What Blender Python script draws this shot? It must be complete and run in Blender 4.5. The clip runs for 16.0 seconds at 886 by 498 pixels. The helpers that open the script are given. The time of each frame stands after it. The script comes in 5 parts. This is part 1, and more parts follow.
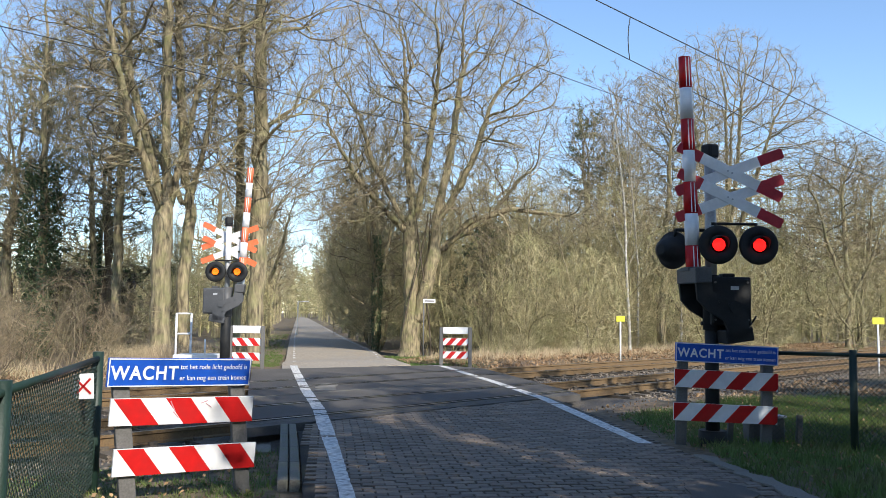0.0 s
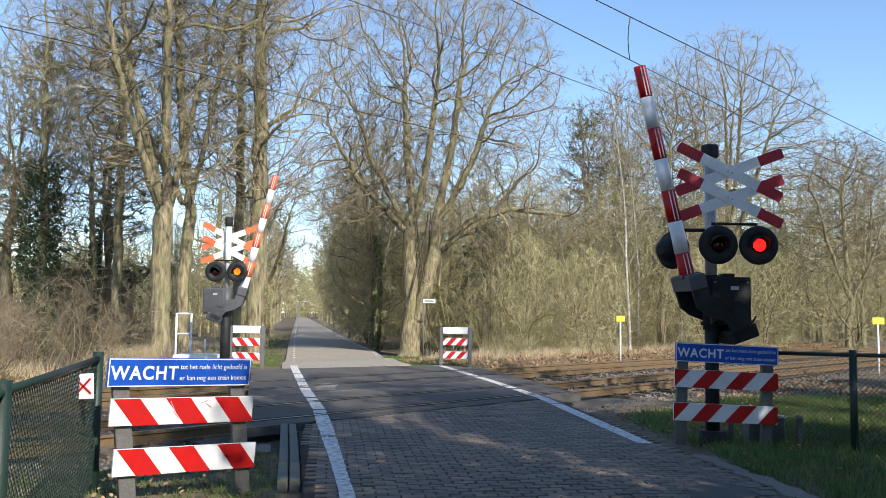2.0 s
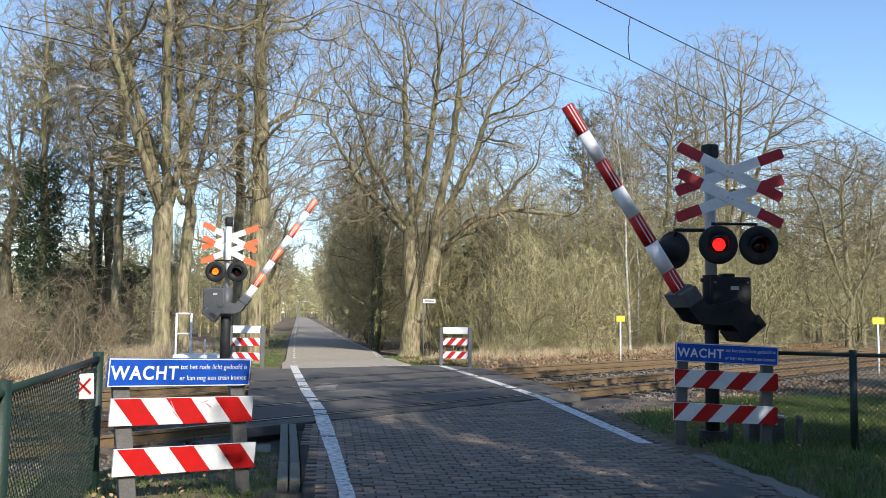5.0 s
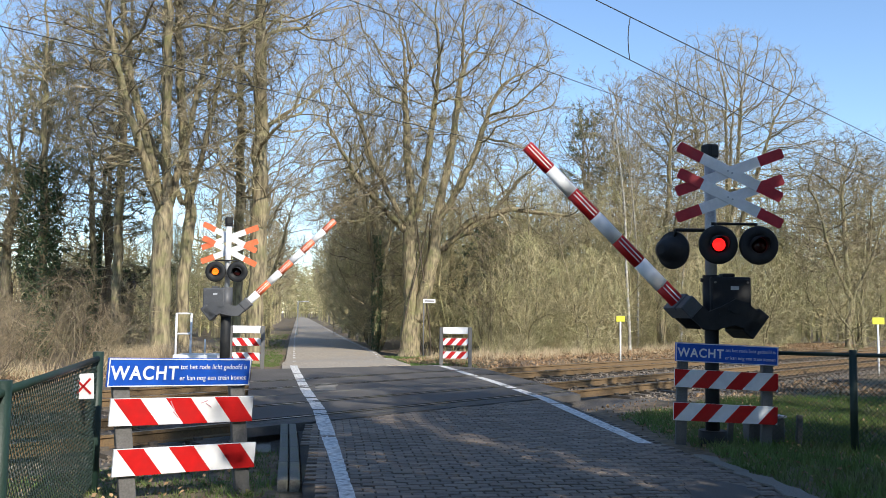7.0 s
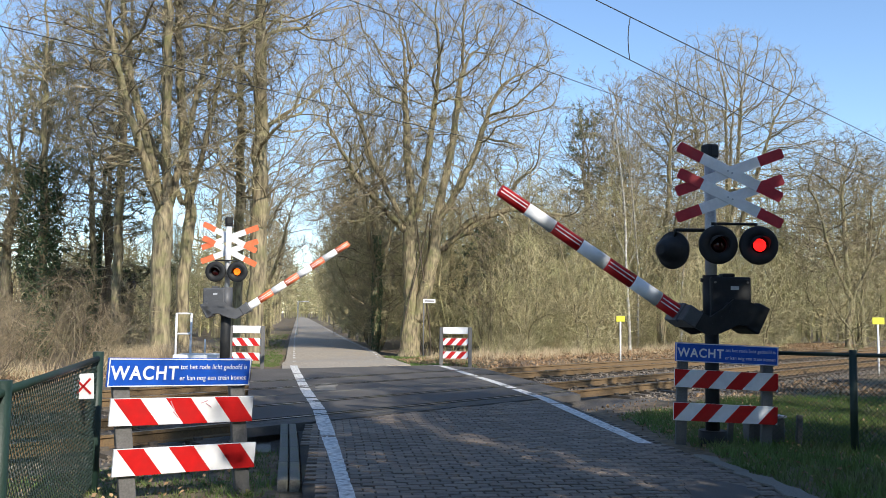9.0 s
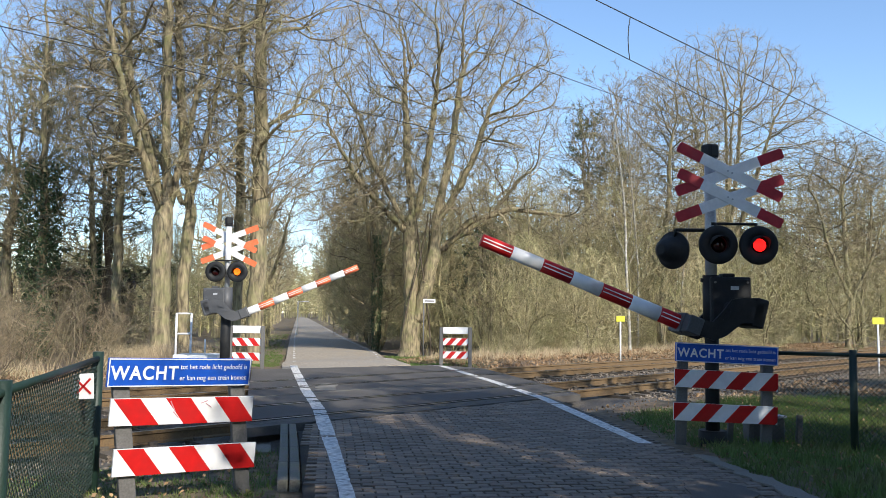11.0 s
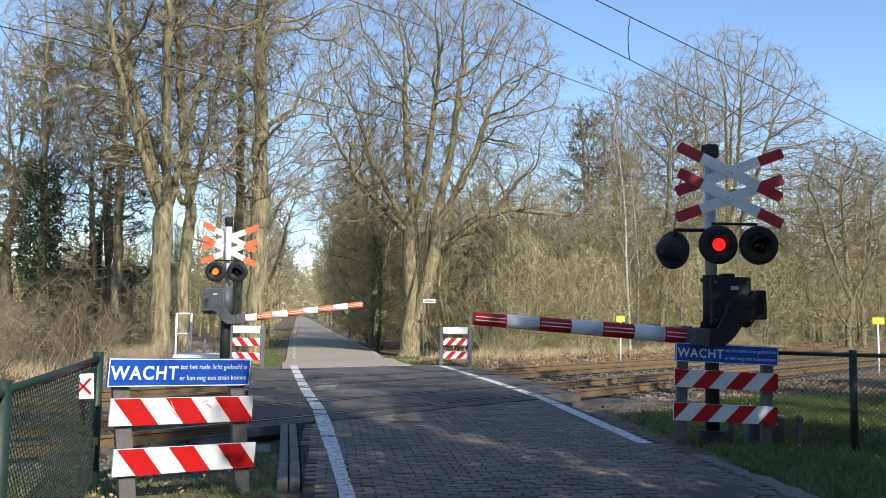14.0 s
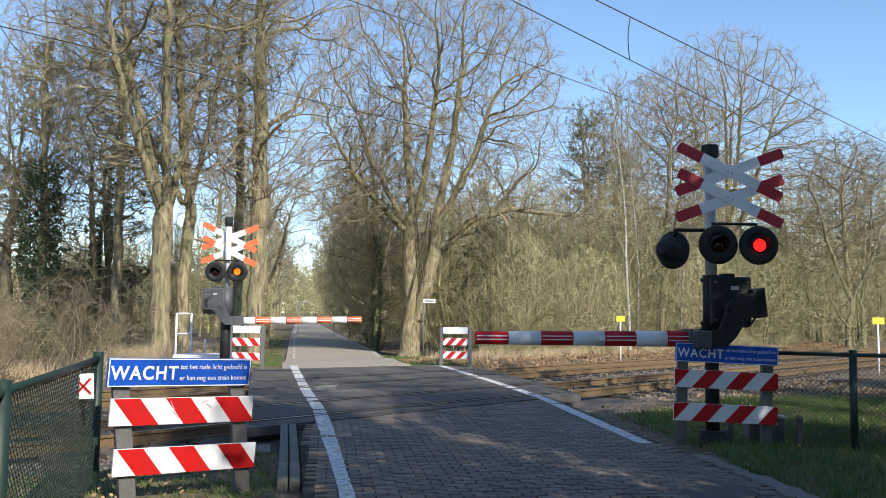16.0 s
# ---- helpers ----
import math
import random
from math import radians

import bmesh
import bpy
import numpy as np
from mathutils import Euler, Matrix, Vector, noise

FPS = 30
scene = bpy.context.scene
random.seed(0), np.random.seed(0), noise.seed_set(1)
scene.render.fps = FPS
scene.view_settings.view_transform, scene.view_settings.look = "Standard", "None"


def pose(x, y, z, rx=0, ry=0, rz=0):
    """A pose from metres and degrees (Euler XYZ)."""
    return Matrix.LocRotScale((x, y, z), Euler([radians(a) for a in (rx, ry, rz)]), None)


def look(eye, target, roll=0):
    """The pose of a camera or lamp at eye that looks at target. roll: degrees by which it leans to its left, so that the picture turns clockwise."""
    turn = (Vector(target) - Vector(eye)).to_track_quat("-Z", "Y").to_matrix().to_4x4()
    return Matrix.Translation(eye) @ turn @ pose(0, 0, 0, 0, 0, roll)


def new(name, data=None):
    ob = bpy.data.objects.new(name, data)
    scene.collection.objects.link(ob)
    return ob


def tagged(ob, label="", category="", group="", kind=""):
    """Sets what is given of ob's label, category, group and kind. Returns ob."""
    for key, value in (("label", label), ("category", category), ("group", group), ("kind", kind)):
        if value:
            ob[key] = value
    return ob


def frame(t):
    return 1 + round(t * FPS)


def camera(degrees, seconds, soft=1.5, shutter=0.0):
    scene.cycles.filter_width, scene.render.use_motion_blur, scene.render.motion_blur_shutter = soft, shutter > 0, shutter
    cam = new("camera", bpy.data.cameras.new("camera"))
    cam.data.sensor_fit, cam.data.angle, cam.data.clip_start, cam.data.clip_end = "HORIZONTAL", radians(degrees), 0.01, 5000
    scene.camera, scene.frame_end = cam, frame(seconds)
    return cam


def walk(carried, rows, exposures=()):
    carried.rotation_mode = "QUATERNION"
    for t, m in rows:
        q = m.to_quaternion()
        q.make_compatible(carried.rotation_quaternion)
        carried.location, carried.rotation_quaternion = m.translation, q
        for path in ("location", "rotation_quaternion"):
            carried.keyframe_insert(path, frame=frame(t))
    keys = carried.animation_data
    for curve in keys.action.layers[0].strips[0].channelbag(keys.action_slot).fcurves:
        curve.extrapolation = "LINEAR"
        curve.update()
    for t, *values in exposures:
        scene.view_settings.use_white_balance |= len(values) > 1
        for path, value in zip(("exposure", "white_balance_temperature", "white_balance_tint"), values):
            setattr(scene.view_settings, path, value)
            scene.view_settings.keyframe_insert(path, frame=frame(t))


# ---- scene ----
from mathutils import kdtree

cam = camera(55.19, 16.0, soft=0.8)
eye = Matrix.Translation((0, 0, 1.5)) @ pose(0, 0, 0, 94.4) @ pose(0, 0, 0, 0, 0, 0.79)
walk(cam, [(0.0, eye), (16.0, eye)], exposures=[(0.0, 0.60, 6400, 10), (16.0, 0.53, 6400, 10)])

# ---- light: low spring sun from behind and to one side ----
SUN_FROM, SUN_HIGH = 150.0, 34.0
world = bpy.data.worlds.new("sky")
scene.world = world
world.use_nodes = True
wn, wl = world.node_tree.nodes, world.node_tree.links
sky = wn.new("ShaderNodeTexSky")
sky.sky_type, sky.sun_disc = "NISHITA", False
sky.sun_elevation, sky.sun_rotation = radians(SUN_HIGH), radians(SUN_FROM)
sky.air_density, sky.dust_density, sky.ozone_density = 1.0, 0.15, 3.6
wl.new(sky.outputs[0], wn["Background"].inputs[0])
wn["Background"].inputs[1].default_value = 0.148
sun = new("sun", bpy.data.lights.new("sun", "SUN"))
sun.data.energy, sun.data.angle, sun.data.color = 4.6, radians(0.6), (1.0, 0.93, 0.82)
sa, se = radians(SUN_FROM), radians(SUN_HIGH)
sun_way = Vector((math.sin(sa) * math.cos(se), math.cos(sa) * math.cos(se), math.sin(se)))
sun.matrix_world = look(sun_way * 60, (0, 0, 0))


# ---- materials ----
def mat(name, a, b=None, rough=0.7, metal=0.0, grain=40.0, patch=3.0, bump=0.2, c=None, size=0.01, piece=0.0, spec=0.5, island=0.0, stretch=1.0):
    m = bpy.data.materials.new(name)
    m.use_nodes = True
    n, l = m.node_tree.nodes, m.node_tree.links
    p = n["Principled BSDF"]
    p.inputs["Roughness"].default_value, p.inputs["Metallic"].default_value = rough, metal
    p.inputs["Specular IOR Level"].default_value = spec
    co = n.new("ShaderNodeTexCoord")
    fine, wide = n.new("ShaderNodeTexNoise"), n.new("ShaderNodeTexNoise")
    fine.inputs["Scale"].default_value, fine.inputs["Detail"].default_value = grain, 5
    wide.inputs["Scale"].default_value, wide.inputs["Detail"].default_value = patch, 4
    for k in (fine, wide):
        mp = n.new("ShaderNodeMapping")
        mp.inputs["Scale"].default_value = (1, 1, stretch if k is fine else 1)
        l.new(co.outputs["Object"], mp.inputs["Vector"])
        l.new(mp.outputs[0], k.inputs["Vector"])
    b = b or tuple(v * 0.7 for v in a)
    c = c or tuple((u + v) * 0.42 for u, v in zip(a, b))
    mix, mix2 = n.new("ShaderNodeMix"), n.new("ShaderNodeMix")
    mix.data_type = mix2.data_type = "RGBA"
    ramp = n.new("ShaderNodeMapRange")
    ramp.inputs[1].default_value, ramp.inputs[2].default_value = 0.35, 0.65
    l.new(fine.outputs[0], ramp.inputs[0])
    l.new(ramp.outputs[0], mix.inputs[0])
    mix.inputs[6].default_value, mix.inputs[7].default_value = (*a, 1), (*b, 1)
    ramp2 = n.new("ShaderNodeMapRange")
    ramp2.inputs[1].default_value, ramp2.inputs[2].default_value = 0.45, 0.75
    l.new(wide.outputs[0], ramp2.inputs[0])
    l.new(ramp2.outputs[0], mix2.inputs[0])
    l.new(mix.outputs[2], mix2.inputs[6])
    mix2.inputs[7].default_value = (*c, 1)
    out = mix2.outputs[2]
    if piece or island:
        src = n.new("ShaderNodeNewGeometry") if island else n.new("ShaderNodeObjectInfo")
        amount = island or piece
        rnd = src.outputs["Random Per Island"] if island else src.outputs["Random"]
        hsv, r3 = n.new("ShaderNodeHueSaturation"), n.new("ShaderNodeMapRange")
        r3.inputs[3].default_value, r3.inputs[4].default_value = 1 - amount, 1 + amount
        l.new(rnd, r3.inputs[0])
        l.new(r3.outputs[0], hsv.inputs["Value"])
        l.new(out, hsv.inputs["Color"])
        out = hsv.outputs[0]
    l.new(out, p.inputs["Base Color"])
    if bump:
        bp = n.new("ShaderNodeBump")
        bp.inputs["Strength"].default_value, bp.inputs["Distance"].default_value = bump, size
        l.new(fine.outputs[0], bp.inputs["Height"])
        l.new(bp.outputs[0], p.inputs["Normal"])
    return m


def glow(name, colour, strength):
    m = bpy.data.materials.new(name)
    m.use_nodes = True
    p = m.node_tree.nodes["Principled BSDF"]
    p.inputs["Base Color"].default_value = (*[v * 0.5 for v in colour], 1)
    p.inputs["Emission Color"].default_value = (*colour, 1)
    n, l = m.node_tree.nodes, m.node_tree.links
    dots, reach, co = n.new("ShaderNodeTexVoronoi"), n.new("ShaderNodeMapRange"), n.new("ShaderNodeTexCoord")
    dots.inputs["Scale"].default_value = 75
    reach.inputs[1].default_value, reach.inputs[2].default_value = 0.0, 0.7
    reach.inputs[3].default_value, reach.inputs[4].default_value = strength * 1.6, strength * 0.25
    l.new(co.outputs["Object"], dots.inputs["Vector"])
    l.new(dots.outputs["Distance"], reach.inputs[0])
    l.new(reach.outputs[0], p.inputs["Emission Strength"])
    return m


M_GROUND = mat("leaf_litter", (0.20, 0.142, 0.088), (0.105, 0.078, 0.05), 0.95, grain=9, patch=0.5, bump=0.8, c=(0.105, 0.10, 0.045), size=0.05)
M_GRASS = mat("grass_blades", (0.085, 0.155, 0.028), (0.13, 0.19, 0.045), 0.8, grain=3, patch=0.9, bump=0, c=(0.16, 0.15, 0.06), island=0.35)
M_LEAF = mat("dead_leaves", (0.30, 0.19, 0.10), (0.20, 0.12, 0.06), 0.85, grain=6, patch=1.0, bump=0, c=(0.34, 0.25, 0.15), island=0.4)
M_BRICK = mat("paver_brick", (0.22, 0.175, 0.135), (0.125, 0.10, 0.078), 0.68, grain=60, patch=0.7, bump=0.6, size=0.006, piece=0.3)
M_BRICKS = mat("paver_bricks", (0.22, 0.175, 0.135), (0.125, 0.10, 0.078), 0.68, grain=60, patch=0.7, bump=0.6, size=0.006, island=0.3)
M_JOINT = mat("joint_sand", (0.032, 0.03, 0.027), (0.02, 0.019, 0.017), 0.95, grain=50, patch=1.2, bump=0.6, c=(0.06, 0.06, 0.035))
M_ASPHALT = mat("crossing_asphalt", (0.10, 0.09, 0.08), (0.06, 0.055, 0.05), 0.85, grain=120, patch=0.8, bump=0.6, c=(0.11, 0.10, 0.09), size=0.005)
M_ROADFAR = mat("pale_road", (0.42, 0.36, 0.28), (0.24, 0.205, 0.165), 0.9, grain=13, patch=0.35, bump=0.5, c=(0.29, 0.265, 0.225))
M_LINE = mat("road_paint", (0.80, 0.79, 0.76), (0.55, 0.54, 0.51), 0.7, grain=30, patch=14, bump=0.4, c=(0.20, 0.19, 0.18), size=0.004)
M_RUST = mat("rusty_rail", (0.17, 0.11, 0.05), (0.11, 0.07, 0.035), 0.85, grain=45, patch=4, bump=0.4, c=(0.14, 0.095, 0.05), size=0.004)
M_RAILTOP = mat("worn_rail_head", (0.33, 0.29, 0.26), (0.22, 0.17, 0.14), 0.35, 0.9, grain=40, patch=3, bump=0.1)
M_STONE = mat("ballast_stone", (0.24, 0.20, 0.155), (0.13, 0.11, 0.09), 0.9, grain=30, patch=2, bump=0.3, c=(0.24, 0.17, 0.11), island=0.45)
M_BED = mat("ballast_bed", (0.15, 0.13, 0.105), (0.09, 0.08, 0.07), 0.95, grain=30, patch=1.5, bump=1.0, size=0.04)
M_SLEEPER = mat("concrete_sleeper", (0.13, 0.105, 0.075), (0.08, 0.065, 0.05), 0.9, grain=40, patch=2, bump=0.4)
M_KERB = mat("kerb_concrete", (0.19, 0.18, 0.155), (0.12, 0.115, 0.10), 0.9, grain=50, patch=3, bump=0.5, c=(0.14, 0.15, 0.09))
M_BLACK = mat("black_steel", (0.015, 0.016, 0.018), (0.010, 0.011, 0.012), 0.62, 0.0, grain=70, patch=4, bump=0.15, c=(0.028, 0.028, 0.027), spec=0.3)
M_SOCKET = mat("dark_grey_steel", (0.085, 0.088, 0.095), (0.055, 0.057, 0.06), 0.55, grain=60, patch=5, bump=0.15)
M_POLE = mat("galvanised_steel", (0.48, 0.49, 0.51), (0.38, 0.39, 0.41), 0.5, 0.3, grain=50, patch=4, bump=0.15)
M_POST = mat("grey_plastic_post", (0.14, 0.135, 0.13), (0.10, 0.097, 0.093), 0.75, grain=60, patch=4, bump=0.3)
M_WHITE = mat("white_enamel", (0.80, 0.80, 0.80), (0.74, 0.74, 0.745), 0.4, grain=14, patch=5, bump=0.08, c=(0.66, 0.65, 0.63))
M_RED = mat("red_film", (0.52, 0.009, 0.009), (0.44, 0.008, 0.008), 0.45, grain=14, patch=5, bump=0.08, c=(0.38, 0.015, 0.015), spec=0.35)
# red film toned down to crimson, standing in for shade on the near crossbuck
M_RED_SHADED = mat("shaded_red_film", (0.46, 0.022, 0.036), (0.38, 0.018, 0.03), 0.5, grain=14, patch=5, bump=0.08, c=(0.36, 0.03, 0.04))
M_BRUSH = mat("brown_brushwood", (0.23, 0.18, 0.115), (0.13, 0.10, 0.065), 0.9, grain=3, patch=0.4, bump=0, c=(0.20, 0.175, 0.09), island=0.5)
M_DRY = mat("dry_grass", (0.42, 0.33, 0.21), (0.28, 0.21, 0.13), 0.85, grain=3, patch=0.9, bump=0, c=(0.42, 0.35, 0.2), island=0.4)
M_SAND = mat("sandy_gravel", (0.25, 0.23, 0.20), (0.14, 0.13, 0.115), 0.95, grain=70, patch=2.5, bump=0.7, c=(0.16, 0.15, 0.12), size=0.008)
# the same red pushed to orange, strong sun put into the far signal's colour
M_RED_SUNLIT = mat("sunlit_red_film", (0.80, 0.17, 0.06), (0.72, 0.14, 0.05), 0.45, grain=14, patch=5, bump=0.08)
M_BLUE = mat("blue_sign", (0.012, 0.085, 0.46), (0.010, 0.07, 0.40), 0.35, grain=12, patch=4, bump=0.05)
M_GREEN = mat("green_fence_steel", (0.012, 0.034, 0.023), (0.009, 0.025, 0.018), 0.55, grain=60, patch=5, bump=0.2)
M_YELLOW = mat("yellow_plate", (0.72, 0.72, 0.05), (0.62, 0.60, 0.04), 0.5, grain=20, patch=6, bump=0.05)
M_DARKRED = mat("unlit_red_lens", (0.035, 0.003, 0.003), (0.025, 0.002, 0.002), 0.12, grain=80, patch=4, bump=0.3)
M_LIT = glow("lit_red_lens", (1.0, 0.012, 0.010), 2.4)
M_LITORANGE = glow("lit_orange_lens", (1.0, 0.17, 0.01), 2.2)
M_BARK = mat("grey_bark", (0.34, 0.28, 0.165), (0.09, 0.072, 0.046), 0.92, grain=11, patch=2.2, bump=1.0, c=(0.20, 0.195, 0.085), size=0.05, stretch=0.2)
M_BARKDARK = mat("dark_bark", (0.15, 0.115, 0.08), (0.085, 0.065, 0.045), 0.92, grain=14, patch=1.3, bump=1.0, size=0.03)
M_TWIG = mat("twigs", (0.33, 0.27, 0.165), (0.125, 0.10, 0.066), 0.9, grain=4, patch=0.6, bump=0, c=(0.27, 0.245, 0.12), island=0.5)
M_BUSH = mat("thicket_twigs", (0.45, 0.385, 0.215), (0.27, 0.23, 0.125), 0.9, grain=3, patch=0.35, bump=0, c=(0.36, 0.36, 0.15), island=0.5)
M_BIRCH = mat("birch_bark", (0.44, 0.42, 0.37), (0.27, 0.25, 0.21), 0.8, grain=5, patch=6, bump=0.3, c=(0.10, 0.09, 0.07))
M_IVY = mat("ivy_leaves", (0.035, 0.065, 0.022), (0.06, 0.09, 0.03), 0.5, grain=5, patch=1.0, bump=0, island=0.4)
M_NEEDLE = mat("pine_needles", (0.055, 0.085, 0.03), (0.09, 0.11, 0.045), 0.7, grain=4, patch=0.7, bump=0, island=0.35)
M_WIRE = mat("copper_wire", (0.04, 0.045, 0.045), (0.03, 0.03, 0.03), 0.6, 0.2, grain=20, patch=3, bump=0)
M_ZINC = mat("mesh_wire", (0.035, 0.06, 0.045), (0.025, 0.045, 0.034), 0.55, 0.2, grain=20, patch=3, bump=0)


# ---- mesh helpers ----
def mesh_of(name, bm, material):
    me = bpy.data.meshes.new(name)
    bm.to_mesh(me)
    bm.free()
    for m in material if isinstance(material, (list, tuple)) else (material,):
        me.materials.append(m)
    return me


def part(name, bm, material, parent=None, label="", m=None):
    ob = new(name, mesh_of(name, bm, material) if isinstance(bm, bmesh.types.BMesh) else bm)
    ob.parent = parent
    if m is not None:
        ob.matrix_basis = m
    if label:
        tagged(ob, label)
    return ob


def thing(name, m, label, category, group="", kind=""):
    return_ob = new(name)
    return_ob.empty_display_size = 0.1
    return_ob.matrix_basis = m
    return tagged(return_ob, label, category, group, kind)


def raw(name, verts, faces, material, smooth=False):
    me = bpy.data.meshes.new(name)
    me.from_pydata(verts, [], faces)
    me.materials.append(material)
    if smooth:
        me.polygons.foreach_set("use_smooth", [True] * len(me.polygons))
    return me


def box(bm, size, at=(0, 0, 0), turn=(0, 0, 0), bevel=0.0, mi=0):
    g = bmesh.ops.create_cube(bm, size=1, matrix=pose(*at, *turn) @ Matrix.Diagonal((*size, 1)))
    faces = {f for v in g["verts"] for f in v.link_faces}
    for f in faces:
        f.material_index = mi
    if bevel:
        edges = {e for f in faces for e in f.edges}
        bmesh.ops.bevel(bm, geom=list(edges), offset=bevel, segments=2, affect="EDGES", profile=0.5)
    return bm


def rod(bm, a, b, r, r2=None, sides=16, mi=0, caps=True):
    a, b = Vector(a), Vector(b)
    m = Matrix.Translation((a + b) / 2) @ (b - a).to_track_quat("Z", "Y").to_matrix().to_4x4()
    g = bmesh.ops.create_cone(bm, cap_ends=caps, segments=sides, radius1=r, radius2=r if r2 is None else r2, depth=(b - a).length, matrix=m)
    for f in {f for v in g["verts"] for f in v.link_faces}:
        f.material_index = mi
        f.smooth = len(f.verts) == 4
    return bm


def plate(bm, outline, depth, m=Matrix(), mi=0, bevel=0.0):
    """A flat plate in the x-z plane, its front at y = 0, its back at y = depth."""
    front = [bm.verts.new(m @ Vector((x, 0, z))) for x, z in outline]
    back = [bm.verts.new(m @ Vector((x, depth, z))) for x, z in outline]
    n = len(outline)
    made = [bm.faces.new(front), bm.faces.new(back[::-1])]
    made += [bm.faces.new((front[i], back[i], back[(i + 1) % n], front[(i + 1) % n])) for i in range(n)]
    for f in made:
        f.material_index = mi
    return bm


def B():
    return bmesh.new()


def text_mesh(name, words, height, material, spacing=1.0, bold=0.0):
    c = bpy.data.curves.new(name, "FONT")
    c.body, c.size, c.extrude, c.space_character, c.offset = words, height / 0.7, 0.001, spacing, bold
    ob = bpy.data.objects.new(name, c)
    scene.collection.objects.link(ob)
    me = bpy.data.meshes.new_from_object(ob.evaluated_get(bpy.context.evaluated_depsgraph_get()))
    bpy.data.objects.remove(ob)
    bpy.data.curves.remove(c)
    me.materials.clear()
    me.materials.append(material)
    return me


def letters_of(me):
    """Splits a line of lettering into one mesh a letter."""
    bm = bmesh.new()
    bm.from_mesh(me)
    seen, islands = set(), []
    for v in bm.verts:
        if v in seen:
            continue
        group, todo = [], [v]
        seen.add(v)
        while todo:
            u = todo.pop()
            group.append(u)
            for e in u.link_edges:
                o = e.other_vert(u)
                if o not in seen:
                    seen.add(o)
                    todo.append(o)
        islands.append([min(u.co.x for u in group), max(u.co.x for u in group), group])
    islands.sort(key=lambda g: g[0])
    merged = []
    for lo, hi, group in islands:
        if merged and lo < merged[-1][1] - 0.3 * (hi - lo):
            merged[-1][1] = max(merged[-1][1], hi)
            merged[-1][2] += group
        else:
            merged.append([lo, hi, group])
    out = []
    for _, _, group in merged:
        ids = {u: k for k, u in enumerate(group)}
        faces = [tuple(ids[u] for u in f.verts) for f in {f for u in group for f in u.link_faces}]
        out.append(raw("letter", [u.co.copy() for u in group], faces, M_WHITE))
    bm.free()
    return out


# ---- plan: the tracks run at an angle across the road ----
ALONG, ACROSS = Vector((0.692, 0.722, 0)), Vector((0.722, -0.692, 0))
RAILS = (-10.03, -11.54, -14.07, -15.58)


def spot(s, w, z=0.0):
    """s: metres across the tracks (more negative is farther); w: metres along them."""
    p = ACROSS * s + ALONG * w
    return Vector((p.x, p.y, z))


def smooth(a, b, v):
    k = min(1.0, max(0.0, (v - a) / (b - a)))
    return k * k * (3 - 2 * k)


def drop(x, y):
    s = 0.722 * x - 0.692 * y
    return -0.5 * smooth(19.5, 30, -s)


LEFT_LINE = [(-9.0, 1.9), (7.28, -0.79), (9.31, -1.15), (13.31, -1.89), (16.65, -2.64), (23.4, -4.04), (64.0, -11.05), (430.0, -73.0)]
RIGHT_LINE = [(-9.0, 4.6), (10.37, 2.42), (12.36, 2.2), (15.6, 1.85), (19.4, 1.14), (24.86, 0.0), (25.2, -1.15), (27.0, -1.6), (33.0, -2.35), (42.6, -3.3), (64.0, -7.2), (430.0, -69.8)]


def line_x(line, y):
    for (y0, x0), (y1, x1) in zip(line, line[1:]):
        if y <= y1:
            return x0 + (x1 - x0) * (y - y0) / (y1 - y0)
    return line[-1][1]


def road_left(y):
    return line_x(LEFT_LINE, y) - 0.36


def road_right(y):
    return line_x(RIGHT_LINE, y) + 0.25 + 0.06 * smooth(10.6, 7.0, y)


def near_edge(x):
    return (0.722 * x + 9.45) / 0.692


def far_edge(x):
    return 25.3 + 0.62 * x


# ---- ground ----
def ground_z(x, y):
    s, w = 0.722 * x - 0.692 * y, 0.692 * x + 0.722 * y
    z = drop(x, y) - 0.05
    side = 0.8 + max(0.0, y - 22) * 0.11
    on_road = min(smooth(road_left(y) - side, road_left(y) - side * 0.3, x), smooth(road_right(y) + side, road_right(y) + side * 0.3, x))
    bumpy = noise.noise((x * 0.35, y * 0.35, 0)) * 0.07 + noise.noise((x * 1.7, y * 1.7, 4)) * 0.03
    track = min(smooth(-18.4, -17.0, s), smooth(-7.9, -9.0, s))
    z = z - 0.22 * track + bumpy * (1 - track) * (1 - on_road) - (0.03 + 0.04 * smooth(20, 26, y) + 0.25 * smooth(45, 90, y)) * on_road
    return z


def build_ground():
    n = 170
    gx = [math.sinh(6.6 * (2 * i / n - 1)) * 1500 / math.sinh(6.6) for i in range(n + 1)]
    gy = [8 + math.sinh(6.6 * (2 * i / n - 1)) * 1500 / math.sinh(6.6) for i in range(n + 1)]
    verts = [(x, y, ground_z(x, y)) for y in gy for x in gx]
    faces = [(j * (n + 1) + i, j * (n + 1) + i + 1, (j + 1) * (n + 1) + i + 1, (j + 1) * (n + 1) + i) for j in range(n) for i in range(n)]
    tagged(new("ground", raw("ground", verts, faces, M_GROUND, True)), "forest ground covered with dry leaves and moss", "ground", kind="structure")


build_ground()


